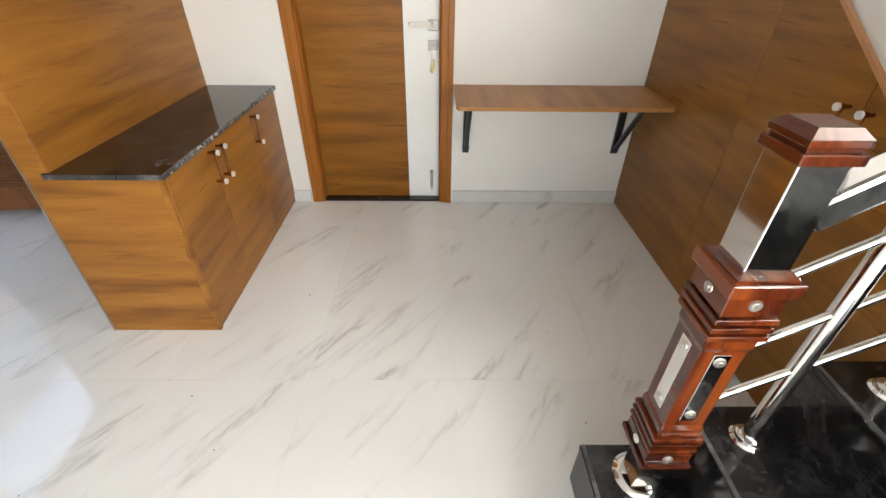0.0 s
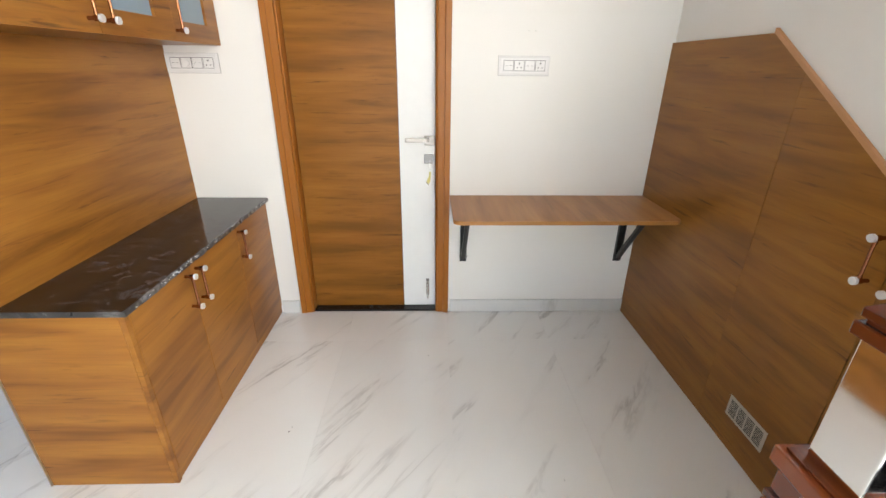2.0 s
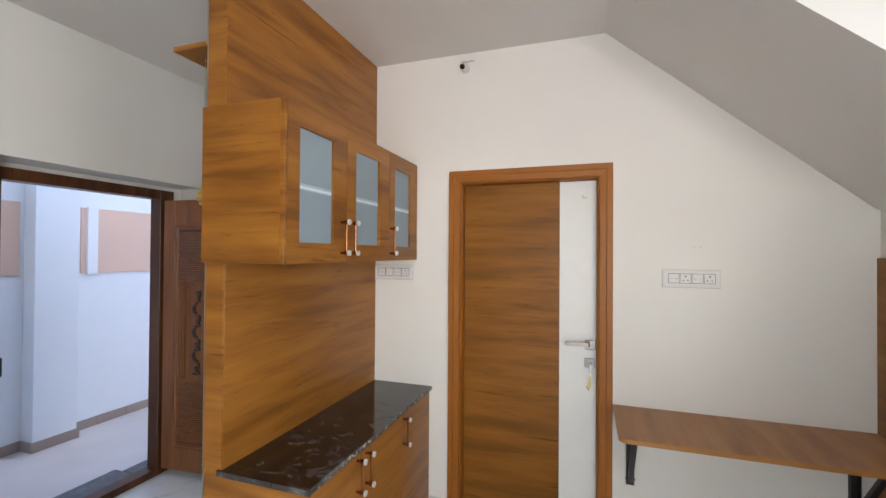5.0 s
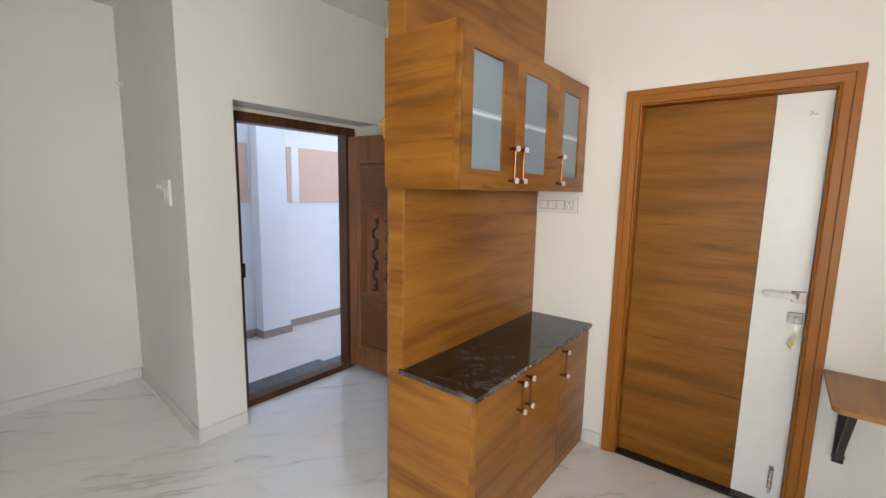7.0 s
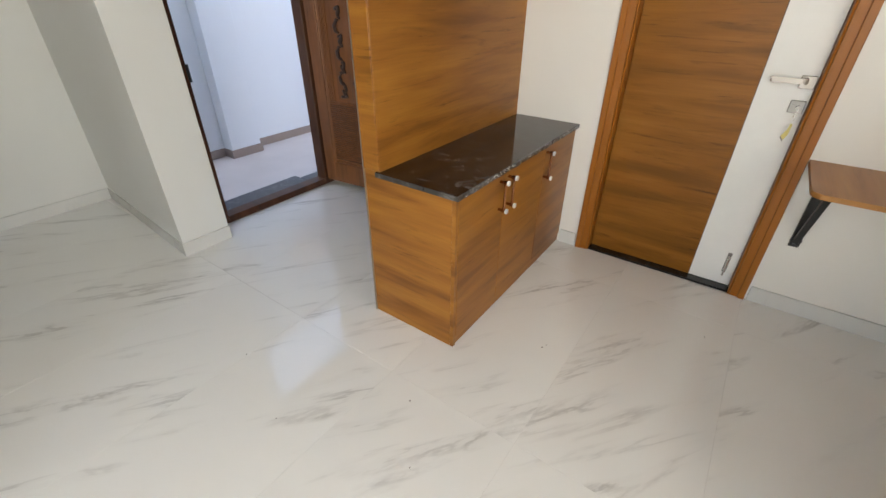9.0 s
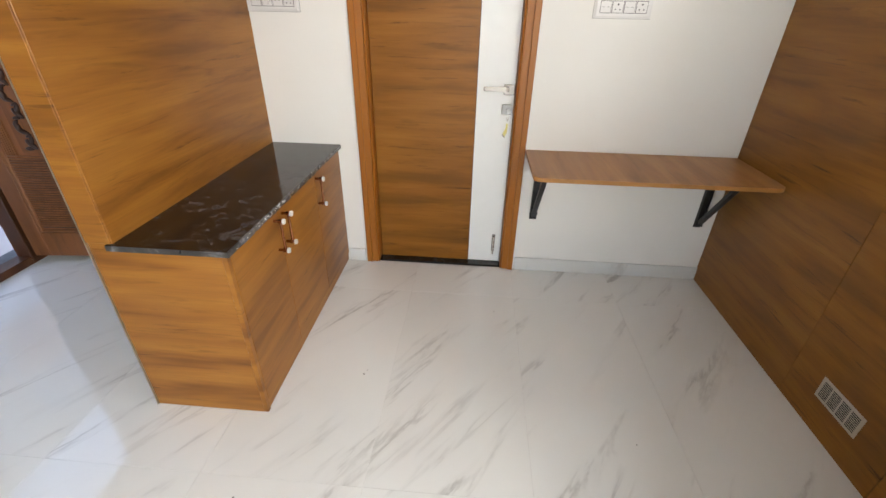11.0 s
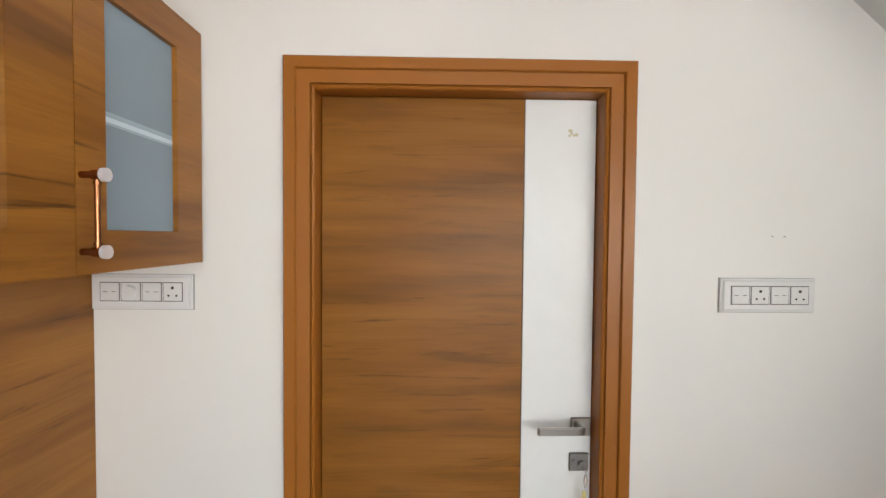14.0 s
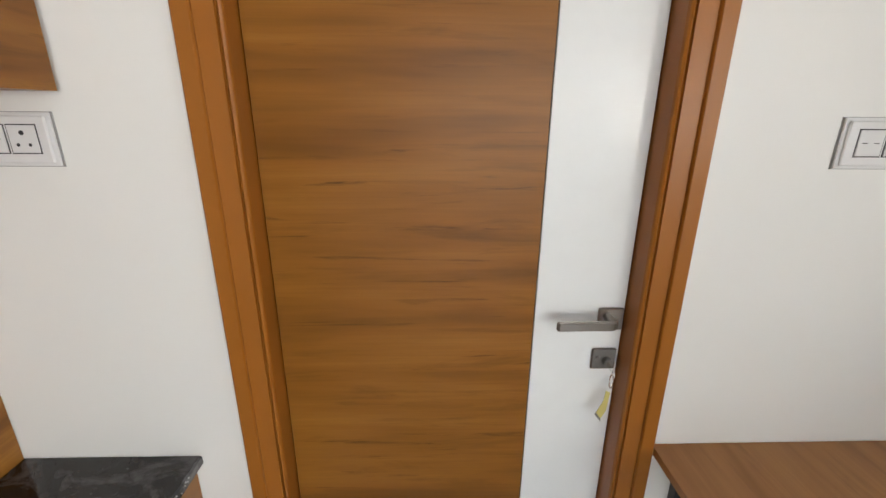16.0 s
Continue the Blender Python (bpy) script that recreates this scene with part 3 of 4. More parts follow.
def small_marks():
    rng = random.Random(8)
    m = thing("stain", (0.315, 3.0750, 1.949), "small yellowish glue stain on the white door strip", "stain")
    bm = bmesh.new()
    for k in range(7):
        x, z = 0.315 + rng.uniform(-0.016, 0.010), 1.949 + rng.uniform(-0.008, 0.008)
        rod(bm, (x, 3.0752, z), (x, 3.0749, z), rng.uniform(0.003, 0.0065), 9)
    part("smear", bm, STAIN, m, kind="stuff")
    m = thing("scuff", (0.877, NORTH, 1.658), "two faint grey scuffs on the white wall", "scuff")
    for x in (0.858, 0.892):
        bm = bmesh.new()
        rod(bm, (x, NORTH - 0.0006, 1.658), (x + 0.006, NORTH - 0.0006, 1.656), 0.0008, 6)
        part("mark", bm, GREY_LINE, m)


def crumbs():
    rng = random.Random(21)
    m = thing("plaster_crumb", (0, 2.99, 0), "small white plaster crumbs along the foot of the door frame", "debris")
    bm = bmesh.new()
    for k in range(46):
        side = rng.random() < 0.5
        x = rng.gauss(-0.462, 0.022) if side else rng.gauss(0.436, 0.022)
        y = rng.uniform(2.984, 2.9985)
        q = rng.uniform(0.0015, 0.0042)
        vs = bmesh.ops.create_icosphere(bm, subdivisions=1, radius=q)["verts"]
        for v in vs:
            v.co = Vector((x + v.co.x * rng.uniform(0.7, 1.6), y + v.co.y, q * 0.6 + v.co.z * 0.6))
    part("crumb", bm, PLASTIC, m, kind="stuff")
    m = thing("floor_speck", (0, 1.5, 0), "few small dark paint specks on the glossy floor", "debris")
    bm = bmesh.new()
    for x, y in ((-0.27, 2.02), (-0.26, 2.045), (0.16, 1.33), (0.93, 1.30), (-0.58, 1.42), (0.34, 2.55), (0.88, 1.76), (-0.95, 1.05), (-0.40, 1.20), (-1.35, 1.18)):
        q = rng.uniform(0.0018, 0.0038)
        pts = [(x + q * rng.uniform(0.7, 1.5) * math.cos(a), y + q * rng.uniform(0.7, 1.5) * math.sin(a)) for a in (0.2, 1.5, 2.8, 4.0, 5.2)]
        prism(bm, pts, "z", 0.0003, 0.0012)
    part("speck", bm, DULL_SPECK, m, kind="stuff")


DULL_SPECK = plain("dark_speck", (0.16, 0.15, 0.14), 0.7)
crumbs()
STAIN = plain("glue_stain", (0.56, 0.52, 0.36), 0.4)
small_marks()


# ---- switchboards ----
def switchboard(x0, kinds, label):
    w, z0, z1 = 0.268, 1.446, 1.540
    s = thing("switchboard", (x0, NORTH, z0), label, "switchboard", "wall switchboards")
    bm = bmesh.new()
    pts = [(x0, z0), (x0 + w, z0), (x0 + w, z1), (x0, z1)]
    box(bm, x0, x0 + w, NORTH - 0.008, NORTH - 0.0035, z0, z1, bevel=0.0012)
    box(bm, x0 + 0.006, x0 + w - 0.006, NORTH - 0.013, NORTH - 0.008, z0 + 0.005, z1 - 0.005, bevel=0.003)
    part("cover_plate", bm, PLASTIC, s)
    # slightly larger grey slab draws the cover plate's shadow on the wall
    part("back_box_rim", boxes((x0 - 0.0014, x0 + w + 0.0014, NORTH - 0.003, NORTH - 0.0003, z0 - 0.0016, z1 + 0.0010)), SHADOW_RIM, s)
    mx = x0 + 0.026
    yf = NORTH - 0.013
    for k in kinds:
        a, b, c, d = mx, mx + 0.0525, z0 + 0.022, z1 - 0.020
        part("module_gap", boxes((a, b, yf - 0.0006, yf + 0.002, c, d)), GREY_LINE, s)
        mod = part("switch_module", boxes((a + 0.0021, b - 0.0021, yf - 0.0022, yf + 0.001, c + 0.0021, d - 0.0021), bevel=0.0006), PLASTIC, s)
        mid = (a + b) / 2
        if k == "switch":
            part("marking", boxes((a + 0.010, a + 0.020, yf - 0.0027, yf - 0.0021, (c + d) / 2 - 0.0008, (c + d) / 2 + 0.0008), (b - 0.020, b - 0.010, yf - 0.0027, yf - 0.0021, (c + d) / 2 - 0.0008, (c + d) / 2 + 0.0008)), GREY_LINE, mod)
        elif k == "socket":
            bm = bmesh.new()
            for dx, dz, r in ((0, 0.011, 0.0042), (-0.0105, -0.010, 0.0030), (0.0105, -0.010, 0.0030)):
                rod(bm, (mid + dx, yf - 0.0028, (c + d) / 2 + dz), (mid + dx, yf - 0.0018, (c + d) / 2 + dz), r, 12)
            part("pin_holes", bm, BLACK, mod)
        else:
            bm = bmesh.new()
            rod(bm, (mid, yf - 0.013, (c + d) / 2), (mid, yf - 0.002, (c + d) / 2), 0.0165, 24, 0.019)
            box(bm, mid - 0.0165, mid - 0.004, yf - 0.016, yf - 0.012, (c + d) / 2 - 0.002, (c + d) / 2 + 0.002)
            part("dial", bm, PLASTIC, mod, smooth=True)
        mx += 0.0555
    return s


switchboard(-1.0, ("switch", "dial", "switch", "socket"), "white switchboard with a fan dial under the wall cabinet")
switchboard(0.713, ("switch", "socket", "switch", "socket"), "white switchboard with two sockets above the wall shelf")


# ---- dresser partition, cabinets ----
def partition():
    p = thing("partition_unit", (-1.045, 2.4, 0.0), "tall teak-laminate partition board from floor to ceiling", "partition")
    part("panel", boxes((PART_X0, PART_X1, 1.776, NORTH - 0.001, 0.001, CEIL_Z - 0.002), bevel=0.001), LAM, p)
    part("end_strip", boxes((PART_X0 + 0.002, PART_X1 - 0.0005, 1.768, 1.7758, 0.780, CEIL_Z - 0.002), bevel=0.0008), LAM, p)
    part("metal_edge", boxes((PART_X0 - 0.002, PART_X0 + 0.0018, 1.7665, 1.776, 0.001, CEIL_Z - 0.002)), ALU, p, "thin pale edge trim")
    b = part("back_shelf", boxes((-1.285, PART_X0 - 0.0025, 1.775, NORTH - 0.001, 2.437, 2.457), bevel=0.001), LAM, p, "brown laminate ledge high on the back of the partition")


partition()


def bar_handle(x, y, z0, z1, parent, side=1):
    """Upright pull: two pegs with chrome faces and a rose-gold bar."""
    bm = bmesh.new()
    rod(bm, (x + side * 0.028, y, z0), (x + side * 0.028, y, z1), 0.0048, 18)
    h = part("handle", bm, COPPER, parent, "rose-gold bar handle with chrome-faced pegs", smooth=True)
    for z in (z0 + 0.014, z1 - 0.014):
        bm = bmesh.new()
        rod(bm, (x + side * 0.028, y, z - 0.0025), (x + side * 0.028, y, z + 0.0025), 0.0064, 18)
        part("collar", bm, COPPER, h, smooth=True)
    for z in (z0, z1):
        bm = bmesh.new()
        rod(bm, (x, y, z), (x + side * 0.020, y, z), 0.0062, 18)
        rod(bm, (x + side * 0.020, y, z), (x + side * 0.038, y, z), 0.0088, 22)
        part("peg", bm, COPPER, h, smooth=True)
        bm = bmesh.new()
        rod(bm, (x + side * 0.038, y, z), (x + side * 0.046, y, z), 0.0122, 24)
        part("peg_face", bm, CHROME, h, smooth=True)
    return h


def lower_cabinet():
    c = thing("base_cabinet", (-0.8, 2.4, 0.0), "low teak-laminate cabinet with three closed doors against the partition", "cabinet")
    x1 = -0.612
    part("carcass", boxes((-0.9985, x1 - 0.019, 1.782, NORTH - 0.002, 0.001, 0.7545), bevel=0.001), LAM, c)
    part("side_skin", boxes((PART_X0 + 0.0025, x1 - 0.019, 1.7735, 1.7757, 0.001, 0.7545), bevel=0.0005), LAM, c)
    part("plinth", boxes((x1 - 0.0185, x1 - 0.006, 1.780, NORTH - 0.002, 0.001, 0.052)), LAM, c)
    part("side_edge", boxes((x1 - 0.0185, x1, 1.774, 1.794, 0.001, 0.754), bevel=0.0008), LAM, c)
    edges = [1.796, 2.165, 2.60, NORTH - 0.003]
    hs = [2.122, 2.199, 2.614]
    for i in range(3):
        dr = part("cabinet_door", boxes((x1 - 0.0185, x1, edges[i] + 0.0012, edges[i + 1] - 0.0012, 0.055, 0.753), bevel=0.001), LAM, c)
        bar_handle(x1, hs[i], 0.582, 0.716, c)


lower_cabinet()


def counter_top():
    rng = random.Random(4)
    bm = bmesh.new()
    n = 60
    y0, y1, x0, x1 = 1.762, NORTH - 0.002, -0.9985, -0.594
    front, low = [], []
    for i in range(n + 1):
        y = y0 + (y1 - y0) * i / n
        front.append(x1 + rng.uniform(-0.0025, 0.0012))
    tops = [bm.verts.new((front[i], y0 + (y1 - y0) * i / n, 0.7745 + rng.uniform(-0.0015, 0))) for i in range(n + 1)]
    ins = [bm.verts.new((x1 - 0.006 + rng.uniform(-0.001, 0.001), y0 + (y1 - y0) * i / n, 0.7765)) for i in range(n + 1)]
    bots = [bm.verts.new((front[i] + rng.uniform(-0.001, 0.001), y0 + (y1 - y0) * i / n, 0.7555 + rng.uniform(0, 0.001))) for i in range(n + 1)]
    bt = [bm.verts.new((-1.018, y0, 0.7765)), bm.verts.new((x0, y1, 0.7765))]
    bb = [bm.verts.new((-1.018, y0, 0.7555)), bm.verts.new((x0, y1, 0.7555))]
    for i in range(n):
        f = bm.faces.new((tops[i], tops[i + 1], ins[i + 1], ins[i]))
        f.material_index = 1
        f = bm.faces.new((bots[i], bots[i + 1], tops[i + 1], tops[i]))
        f.material_index = 1
    bm.faces.new(ins + [bt[1], bt[0]])
    bm.faces.new([bb[0], bb[1]] + list(reversed(bots)))
    f = bm.faces.new((bt[0], bb[0], bots[0], tops[0], ins[0]))
    f.material_index = 1
    bm.faces.new((bt[1], ins[-1], tops[-1], bots[-1], bb[1]))
    bm.faces.new((bt[0], bt[1], bb[1], bb[0]))
    bmesh.ops.recalc_face_normals(bm, faces=bm.faces[:])
    top = tagged(mesh_ob("worktop", bm, [COUNTER, COUNTER_EDGE]), "polished black granite worktop with a chipped edge on the cabinet", "worktop")
    # chips of the edge, with their white glints put into the colour
    bm = bmesh.new()
    for k in range(90):
        y = rng.gauss(2.09, 0.055) if k < 30 else rng.uniform(y0 + 0.01, y1 - 0.05)
        r = rng.uniform(0.0015, 0.005) if k < 30 else rng.uniform(0.001, 0.0026)
        z = rng.uniform(0.762, 0.7755)
        pts = [(y + r * rng.uniform(0.6, 1.5) * math.cos(q), z + 0.7 * r * rng.uniform(0.6, 1.3) * math.sin(q)) for q in (0.2, 1.4, 2.7, 3.9, 5.2)]
        prism(bm, pts, "x", x1 - 0.003, x1 + rng.uniform(0.0006, 0.0018))
    part("chip", bm, CHIP, top, "chips along the worktop edge, coloured pale for their glints", kind="stuff")


counter_top()


def frame_door(parent, x, y0, y1, z0, z1, gy0, gy1, gz0, gz1, hy):
    bm = bmesh.new()
    t = 0.02
    outer = [(y0, z0), (y1, z0), (y1, z1), (y0, z1)]
    inner = [(gy0, gz0), (gy1, gz0), (gy1, gz1), (gy0, gz1)]
    vo = {s: [bm.verts.new((x - s * t, *p)) for p in outer] for s in (0, 1)}
    vi = {s: [bm.verts.new((x - s * t, *p)) for p in inner] for s in (0, 1)}
    for i in range(4):
        j = (i + 1) % 4
        bm.faces.new((vo[0][i], vo[0][j], vi[0][j], vi[0][i]))
        bm.faces.new((vo[1][i], vi[1][i], vi[1][j], vo[1][j]))
        bm.faces.new((vo[0][i], vo[1][i], vo[1][j], vo[0][j]))
        bm.faces.new((vi[0][i], vi[0][j], vi[1][j], vi[1][i]))
    bmesh.ops.recalc_face_normals(bm, faces=bm.faces[:])
    d = part("cabinet_door", bm, LAM, parent, "teak-laminate framed cabinet door")
    # strips just in front of the glass paint the shelf's bright, blurred streak
    part("shelf_line", boxes((x - 0.0118, x - 0.0114, gy0 + 0.001, gy1 - 0.001, 1.864, 1.874)), SHELF_GLOSS, d, "pale strip on the pane painting the bright streak of the shelf")
    part("shelf_glow", boxes((x - 0.0119, x - 0.01185, gy0 + 0.001, gy1 - 0.001, 1.859, 1.8635), (x - 0.0119, x - 0.01185, gy0 + 0.001, gy1 - 0.001, 1.8745, 1.884)), SHELF_SOFT, d)
    part("glass_pane", boxes((x - 0.016, x - 0.012, gy0 + 0.0005, gy1 - 0.0005, gz0 + 0.0005, gz1 - 0.0005)), FROST, d, "blue-grey frosted glass pane")
    bar_handle(x, hy, 1.616, 1.752, parent)


def upper_cabinet():
    c = thing("wall_cabinet", (-0.85, 2.4, 1.577), "teak-laminate wall cabinet with three frosted glass doors on the partition", "cabinet")
    x1, z0, z1 = -0.702, 1.575, 2.178
    ya, yb = 1.746, NORTH - 0.012
    for nm, it in (("side_board", (-0.9985, x1 - 0.0205, ya + 0.0012, ya + 0.018, z0, z1)), ("bottom_board", (-0.9985, x1 - 0.0205, ya + 0.018, yb, z0, z0 + 0.018)),
                   ("top_board", (-0.9985, x1 - 0.0205, ya + 0.018, yb, z1 - 0.018, z1)), ("side_board", (-0.9985, x1 - 0.0205, yb - 0.018, yb, z0 + 0.018, z1 - 0.018))):
        part(nm, boxes(it), LAM, c)
    part("side_skin", boxes((PART_X0 + 0.002, -0.9987, ya + 0.0011, 1.7675, z0, z1), (PART_X0 + 0.002, x1 - 0.0207, ya, ya + 0.001, z0, z1)), LAM, c)
    part("side_edge", boxes((x1 - 0.0203, x1, ya, ya + 0.014, z0, z1), bevel=0.0008), LAM, c)
    part("lining", boxes((-0.998, -0.990, ya + 0.019, yb - 0.019, z0 + 0.019, z1 - 0.019)), INSIDE, c, "pale grey inside lining")
    part("inner_shelf", boxes((-0.985, x1 - 0.0175, ya + 0.019, yb - 0.019, 1.860, 1.876)), SHELF_GLOSS, c, "white shelf behind the frosted glass")
    e = [ya + 0.0155, 2.168, 2.606, yb]
    g = [(1.833, 2.062), (2.248, 2.488), (2.676, 2.900)]
    hs = [2.122, 2.199, 2.618]
    for i in range(3):
        frame_door(c, x1, e[i] + 0.001, e[i + 1] - 0.001, z0, z1, g[i][0], g[i][1], 1.655, 2.097, hs[i])


upper_cabinet()


# ---- wall shelf ----
def wall_shelf():
    s = thing("wall_shelf", (1.04, NORTH, 0.77), "brown laminate wall shelf on black folding brackets", "shelf")
    x0, x1, y0, y1, r = 0.469, PANEL_X - 0.001, 2.560, NORTH - 0.001, 0.042
    pts = [(x0, y1)]
    for i in range(7):
        a = math.pi + math.pi / 2 * i / 6
        pts.append((x0 + r + r * math.cos(a), y0 + r + r * math.sin(a)))
    for i in range(7):
        a = 1.5 * math.pi + math.pi / 2 * i / 6
        pts.append((x1 - r + r * math.cos(a), y0 + r + r * math.sin(a)))
    pts.append((x1, y1))
    bm = bmesh.new()
    prism(bm, pts, "z", 0.7885, 0.7905)
    part("shelf_top", bm, LAM_SHELF, s)
    bm = bmesh.new()
    prism(bm, pts, "z", 0.770, 0.7883)
    part("shelf_edge", bm, EDGE, s, "brown edge band")
    for x in (0.556, 1.526):
        b = part("bracket", boxes((x - 0.020, x + 0.020, NORTH - 0.006, NORTH - 0.0005, 0.365, 0.765), (x - 0.020, x - 0.017, NORTH - 0.024, NORTH - 0.006, 0.375, 0.765), (x + 0.017, x + 0.020, NORTH - 0.024, NORTH - 0.006, 0.375, 0.765)), BLACK, s, "black steel folding bracket")
        part("arm", boxes((x - 0.013, x + 0.013, 2.64, NORTH - 0.025, 0.7625, 0.7685), (x - 0.013, x - 0.010, 2.64, NORTH - 0.025, 0.745, 0.7625), (x + 0.010, x + 0.013, 2.64, NORTH - 0.025, 0.745, 0.7625)), BLACK, b)
        bm = bmesh.new()
        sloped_bar(bm, (x, NORTH - 0.022, 0.40), (x, 2.74, 0.752), 0.026, 0.026)
        part("brace", bm, BLACK, b)
        bm = bmesh.new()
        rod(bm, (x - 0.024, NORTH - 0.02, 0.405), (x + 0.024, NORTH - 0.02, 0.405), 0.005, 12)
        rod(bm, (x, NORTH - 0.011, 0.38), (x, NORTH - 0.004, 0.38), 0.005, 12)
        part("screw", bm, BLACK, b)


wall_shelf()


# ---- boarding under the stair ----
def stair_panel():
    p = thing("stair_boarding", (1.612, 2.1, 0.0), "brown teak-laminate boarding with cupboard doors under the stair", "cupboard")
    top = lambda y: -0.006 + min(1.615, 0.806 + (y - 1.11) * (1.615 - 0.806) / (2.305 - 1.11))
    xa, xb = PANEL_X, BODY_X - 0.001
    for name, ya, yb in (("fixed_panel", 2.114, NORTH - 0.001), ("cupboard_door", 1.618, 2.112), ("cupboard_door", 1.118, 1.614)):
        pts = [(ya, 0.002), (yb, 0.002), (yb, top(yb))]
        if ya < 2.305 < yb:
            pts.append((2.305, top(2.305)))
        pts.append((ya, top(ya)))
        bm = bmesh.new()
        prism(bm, pts, "x", xa, xb)
        d = part(name, bm, LAM_STAIR, p)
        if name == "cupboard_door":
            y = 1.658 if ya > 1.5 else 1.575
            bar_handle(xa, y, 0.93, 1.062, p, -1)
    part("backing", boxes((BODY_X - 0.0009, BODY_X - 0.0003, 1.115, 2.3, 0.002, 0.8)), GREY_LINE, p)
    bm = bmesh.new()
    sl = (1.615 - 0.806) / (2.305 - 1.11)
    prism(bm, [(1.11, 0.8005), (2.305, 1.6095), (2.305, 1.626), (1.11, 0.817)], "x", xa - 0.002, BODY_X - 0.0015)
    part("edge_band", bm, SLOPE_EDGE, p, "pale wood edge band on the slope")
    # vent
    v0, v1, z0, z1 = 1.754, 1.963, 0.139, 0.238
    g = part("vent", boxes((xa - 0.003, xa - 0.0003, v0, v1, z0, z1), bevel=0.0008), ALU, p, "small slotted aluminium vent grille")
    bm = bmesh.new()
    wide = (v1 - v0 - 0.02) / 4
    for i in range(4):
        a = v0 + 0.010 + i * wide + 0.004
        for j in range(9):
            zz = z0 + 0.014 + j * 0.0082
            box(bm, xa - 0.0036, xa - 0.0028, a, a + wide - 0.008, zz, zz + 0.0042)
    part("slots", bm, BLACK, g, kind="stuff")


stair_panel()


# ---- newel and rails ----
def newel():
    cx, cy = 0.957, 1.006
    z0 = LOW_RISE + 0.0005
    n = thing("newel_post", (cx, cy, z0), "varnished red wood and polished steel newel post on the first step", "newel post")
    def sq(bm, h, a, b, bevel=0.0):
        box(bm, cx - h, cx + h, cy - h, cy + h, a, b, bevel=bevel, segments=2)
    bm = bmesh.new()
    lathe(bm, (cx, cy, z0), [(0.072, 0), (0.072, 0.006), (0.062, 0.014), (0.050, 0.018)], 40)
    part("base_flange", bm, STEEL, n, "round polished steel flange", smooth=True)
    bm = bmesh.new()
    sq(bm, 0.036, z0 + 0.016, 0.3495, 0.002)
    part("foot", bm, STEEL, n, "square polished steel foot")
    def wood(name, *rows):
        w = bmesh.new()
        for h, a, b, bev in rows:
            sq(w, h, a, b, bev)
        return part(name, w, NEWEL_WOOD, n)
    wood("bottom_block", (0.0655, 0.350, 0.366, 0.004))
    wood("lower_block", (0.057, 0.3662, 0.405, 0.002))
    wood("core", (0.050, 0.4052, 0.4798, 0.0))
    for z in (0.416, 0.440, 0.464):
        wood("ridge", (0.0605, z, z + 0.014, 0.0025))
    bm = bmesh.new()
    rows = [(0.0520, 0.480), (0.0520, 0.505), (0.0482, 0.519), (0.0482, 0.770), (0.0520, 0.784), (0.0520, 0.8065)]
    loops = [[bm.verts.new((cx + sx * h, cy + sy * h, z)) for sx, sy in ((-1, -1), (1, -1), (1, 1), (-1, 1))] for h, z in rows]
    for lo, hi in zip(loops, loops[1:]):
        for i in range(4):
            bm.faces.new((lo[i], lo[(i + 1) % 4], hi[(i + 1) % 4], hi[i]))
    bm.faces.new(list(reversed(loops[0])))
    bm.faces.new(loops[-1])
    bmesh.ops.bevel(bm, geom=[e for e in bm.edges if abs(e.verts[0].co.z - e.verts[1].co.z) > 0.01], offset=0.004, segments=2, affect="EDGES", profile=0.5)
    part("shaft", bm, NEWEL_WOOD, n, "waisted square shaft")
    wood("upper_core", (0.050, 0.8068, 0.8748, 0.0))
    for z in (0.812, 0.834, 0.856):
        wood("ridge", (0.0605, z, z + 0.014, 0.0025))
    wood("upper_block", (0.056, 0.875, 0.9248, 0.002))
    wood("top_block", (0.0665, 0.925, 0.957, 0.003))
    wood("seat", (0.056, 0.9572, 0.961, 0.0))
    bm = bmesh.new()
    sq(bm, 0.041, 0.9615, 1.1715, 0.0025)
    part("steel_tube", bm, STEEL, n, "square mirror-polished steel tube")
    bm = bmesh.new()
    sq(bm, 0.0510, 1.172, 1.192, 0.003)
    sq(bm, 0.042, 1.192, 1.199, 0.0)
    sq(bm, 0.0480, 1.199, 1.212, 0.002)
    h0, h1, za, zb = 0.047, 0.033, 1.212, 1.226
    lo = [bm.verts.new((cx + sx * h0, cy + sy * h0, za)) for sx, sy in ((-1, -1), (1, -1), (1, 1), (-1, 1))]
    hi = [bm.verts.new((cx + sx * h1, cy + sy * h1, zb)) for sx, sy in ((-1, -1), (1, -1), (1, 1), (-1, 1))]
    bm.faces.new(hi)
    for i in range(4):
        bm.faces.new((lo[i], lo[(i + 1) % 4], hi[(i + 1) % 4], hi[i]))
    part("cap", bm, NEWEL_WOOD, n, "varnished wooden cap with chamfered top")
    # steel plates and studs on the four sides
    for a in range(4):
        rot = Matrix.Translation((cx, cy, 0)) @ Matrix.Rotation(math.pi / 2 * a, 4, "Z") @ Matrix.Translation((-cx, -cy, 0))
        bm = bmesh.new()
        box(bm, cx - 0.018, cx + 0.018, cy - 0.0500, cy - 0.0477, 0.540, 0.762, bevel=0.0008)
        bmesh.ops.transform(bm, matrix=rot, verts=bm.verts)
        pl = part("steel_plate", bm, STEEL, n, "narrow mirror steel plate")
        for z, y in ((0.740, 0.0500), (0.563, 0.0500), (0.903, 0.056), (0.386, 0.057)):
            bm = bmesh.new()
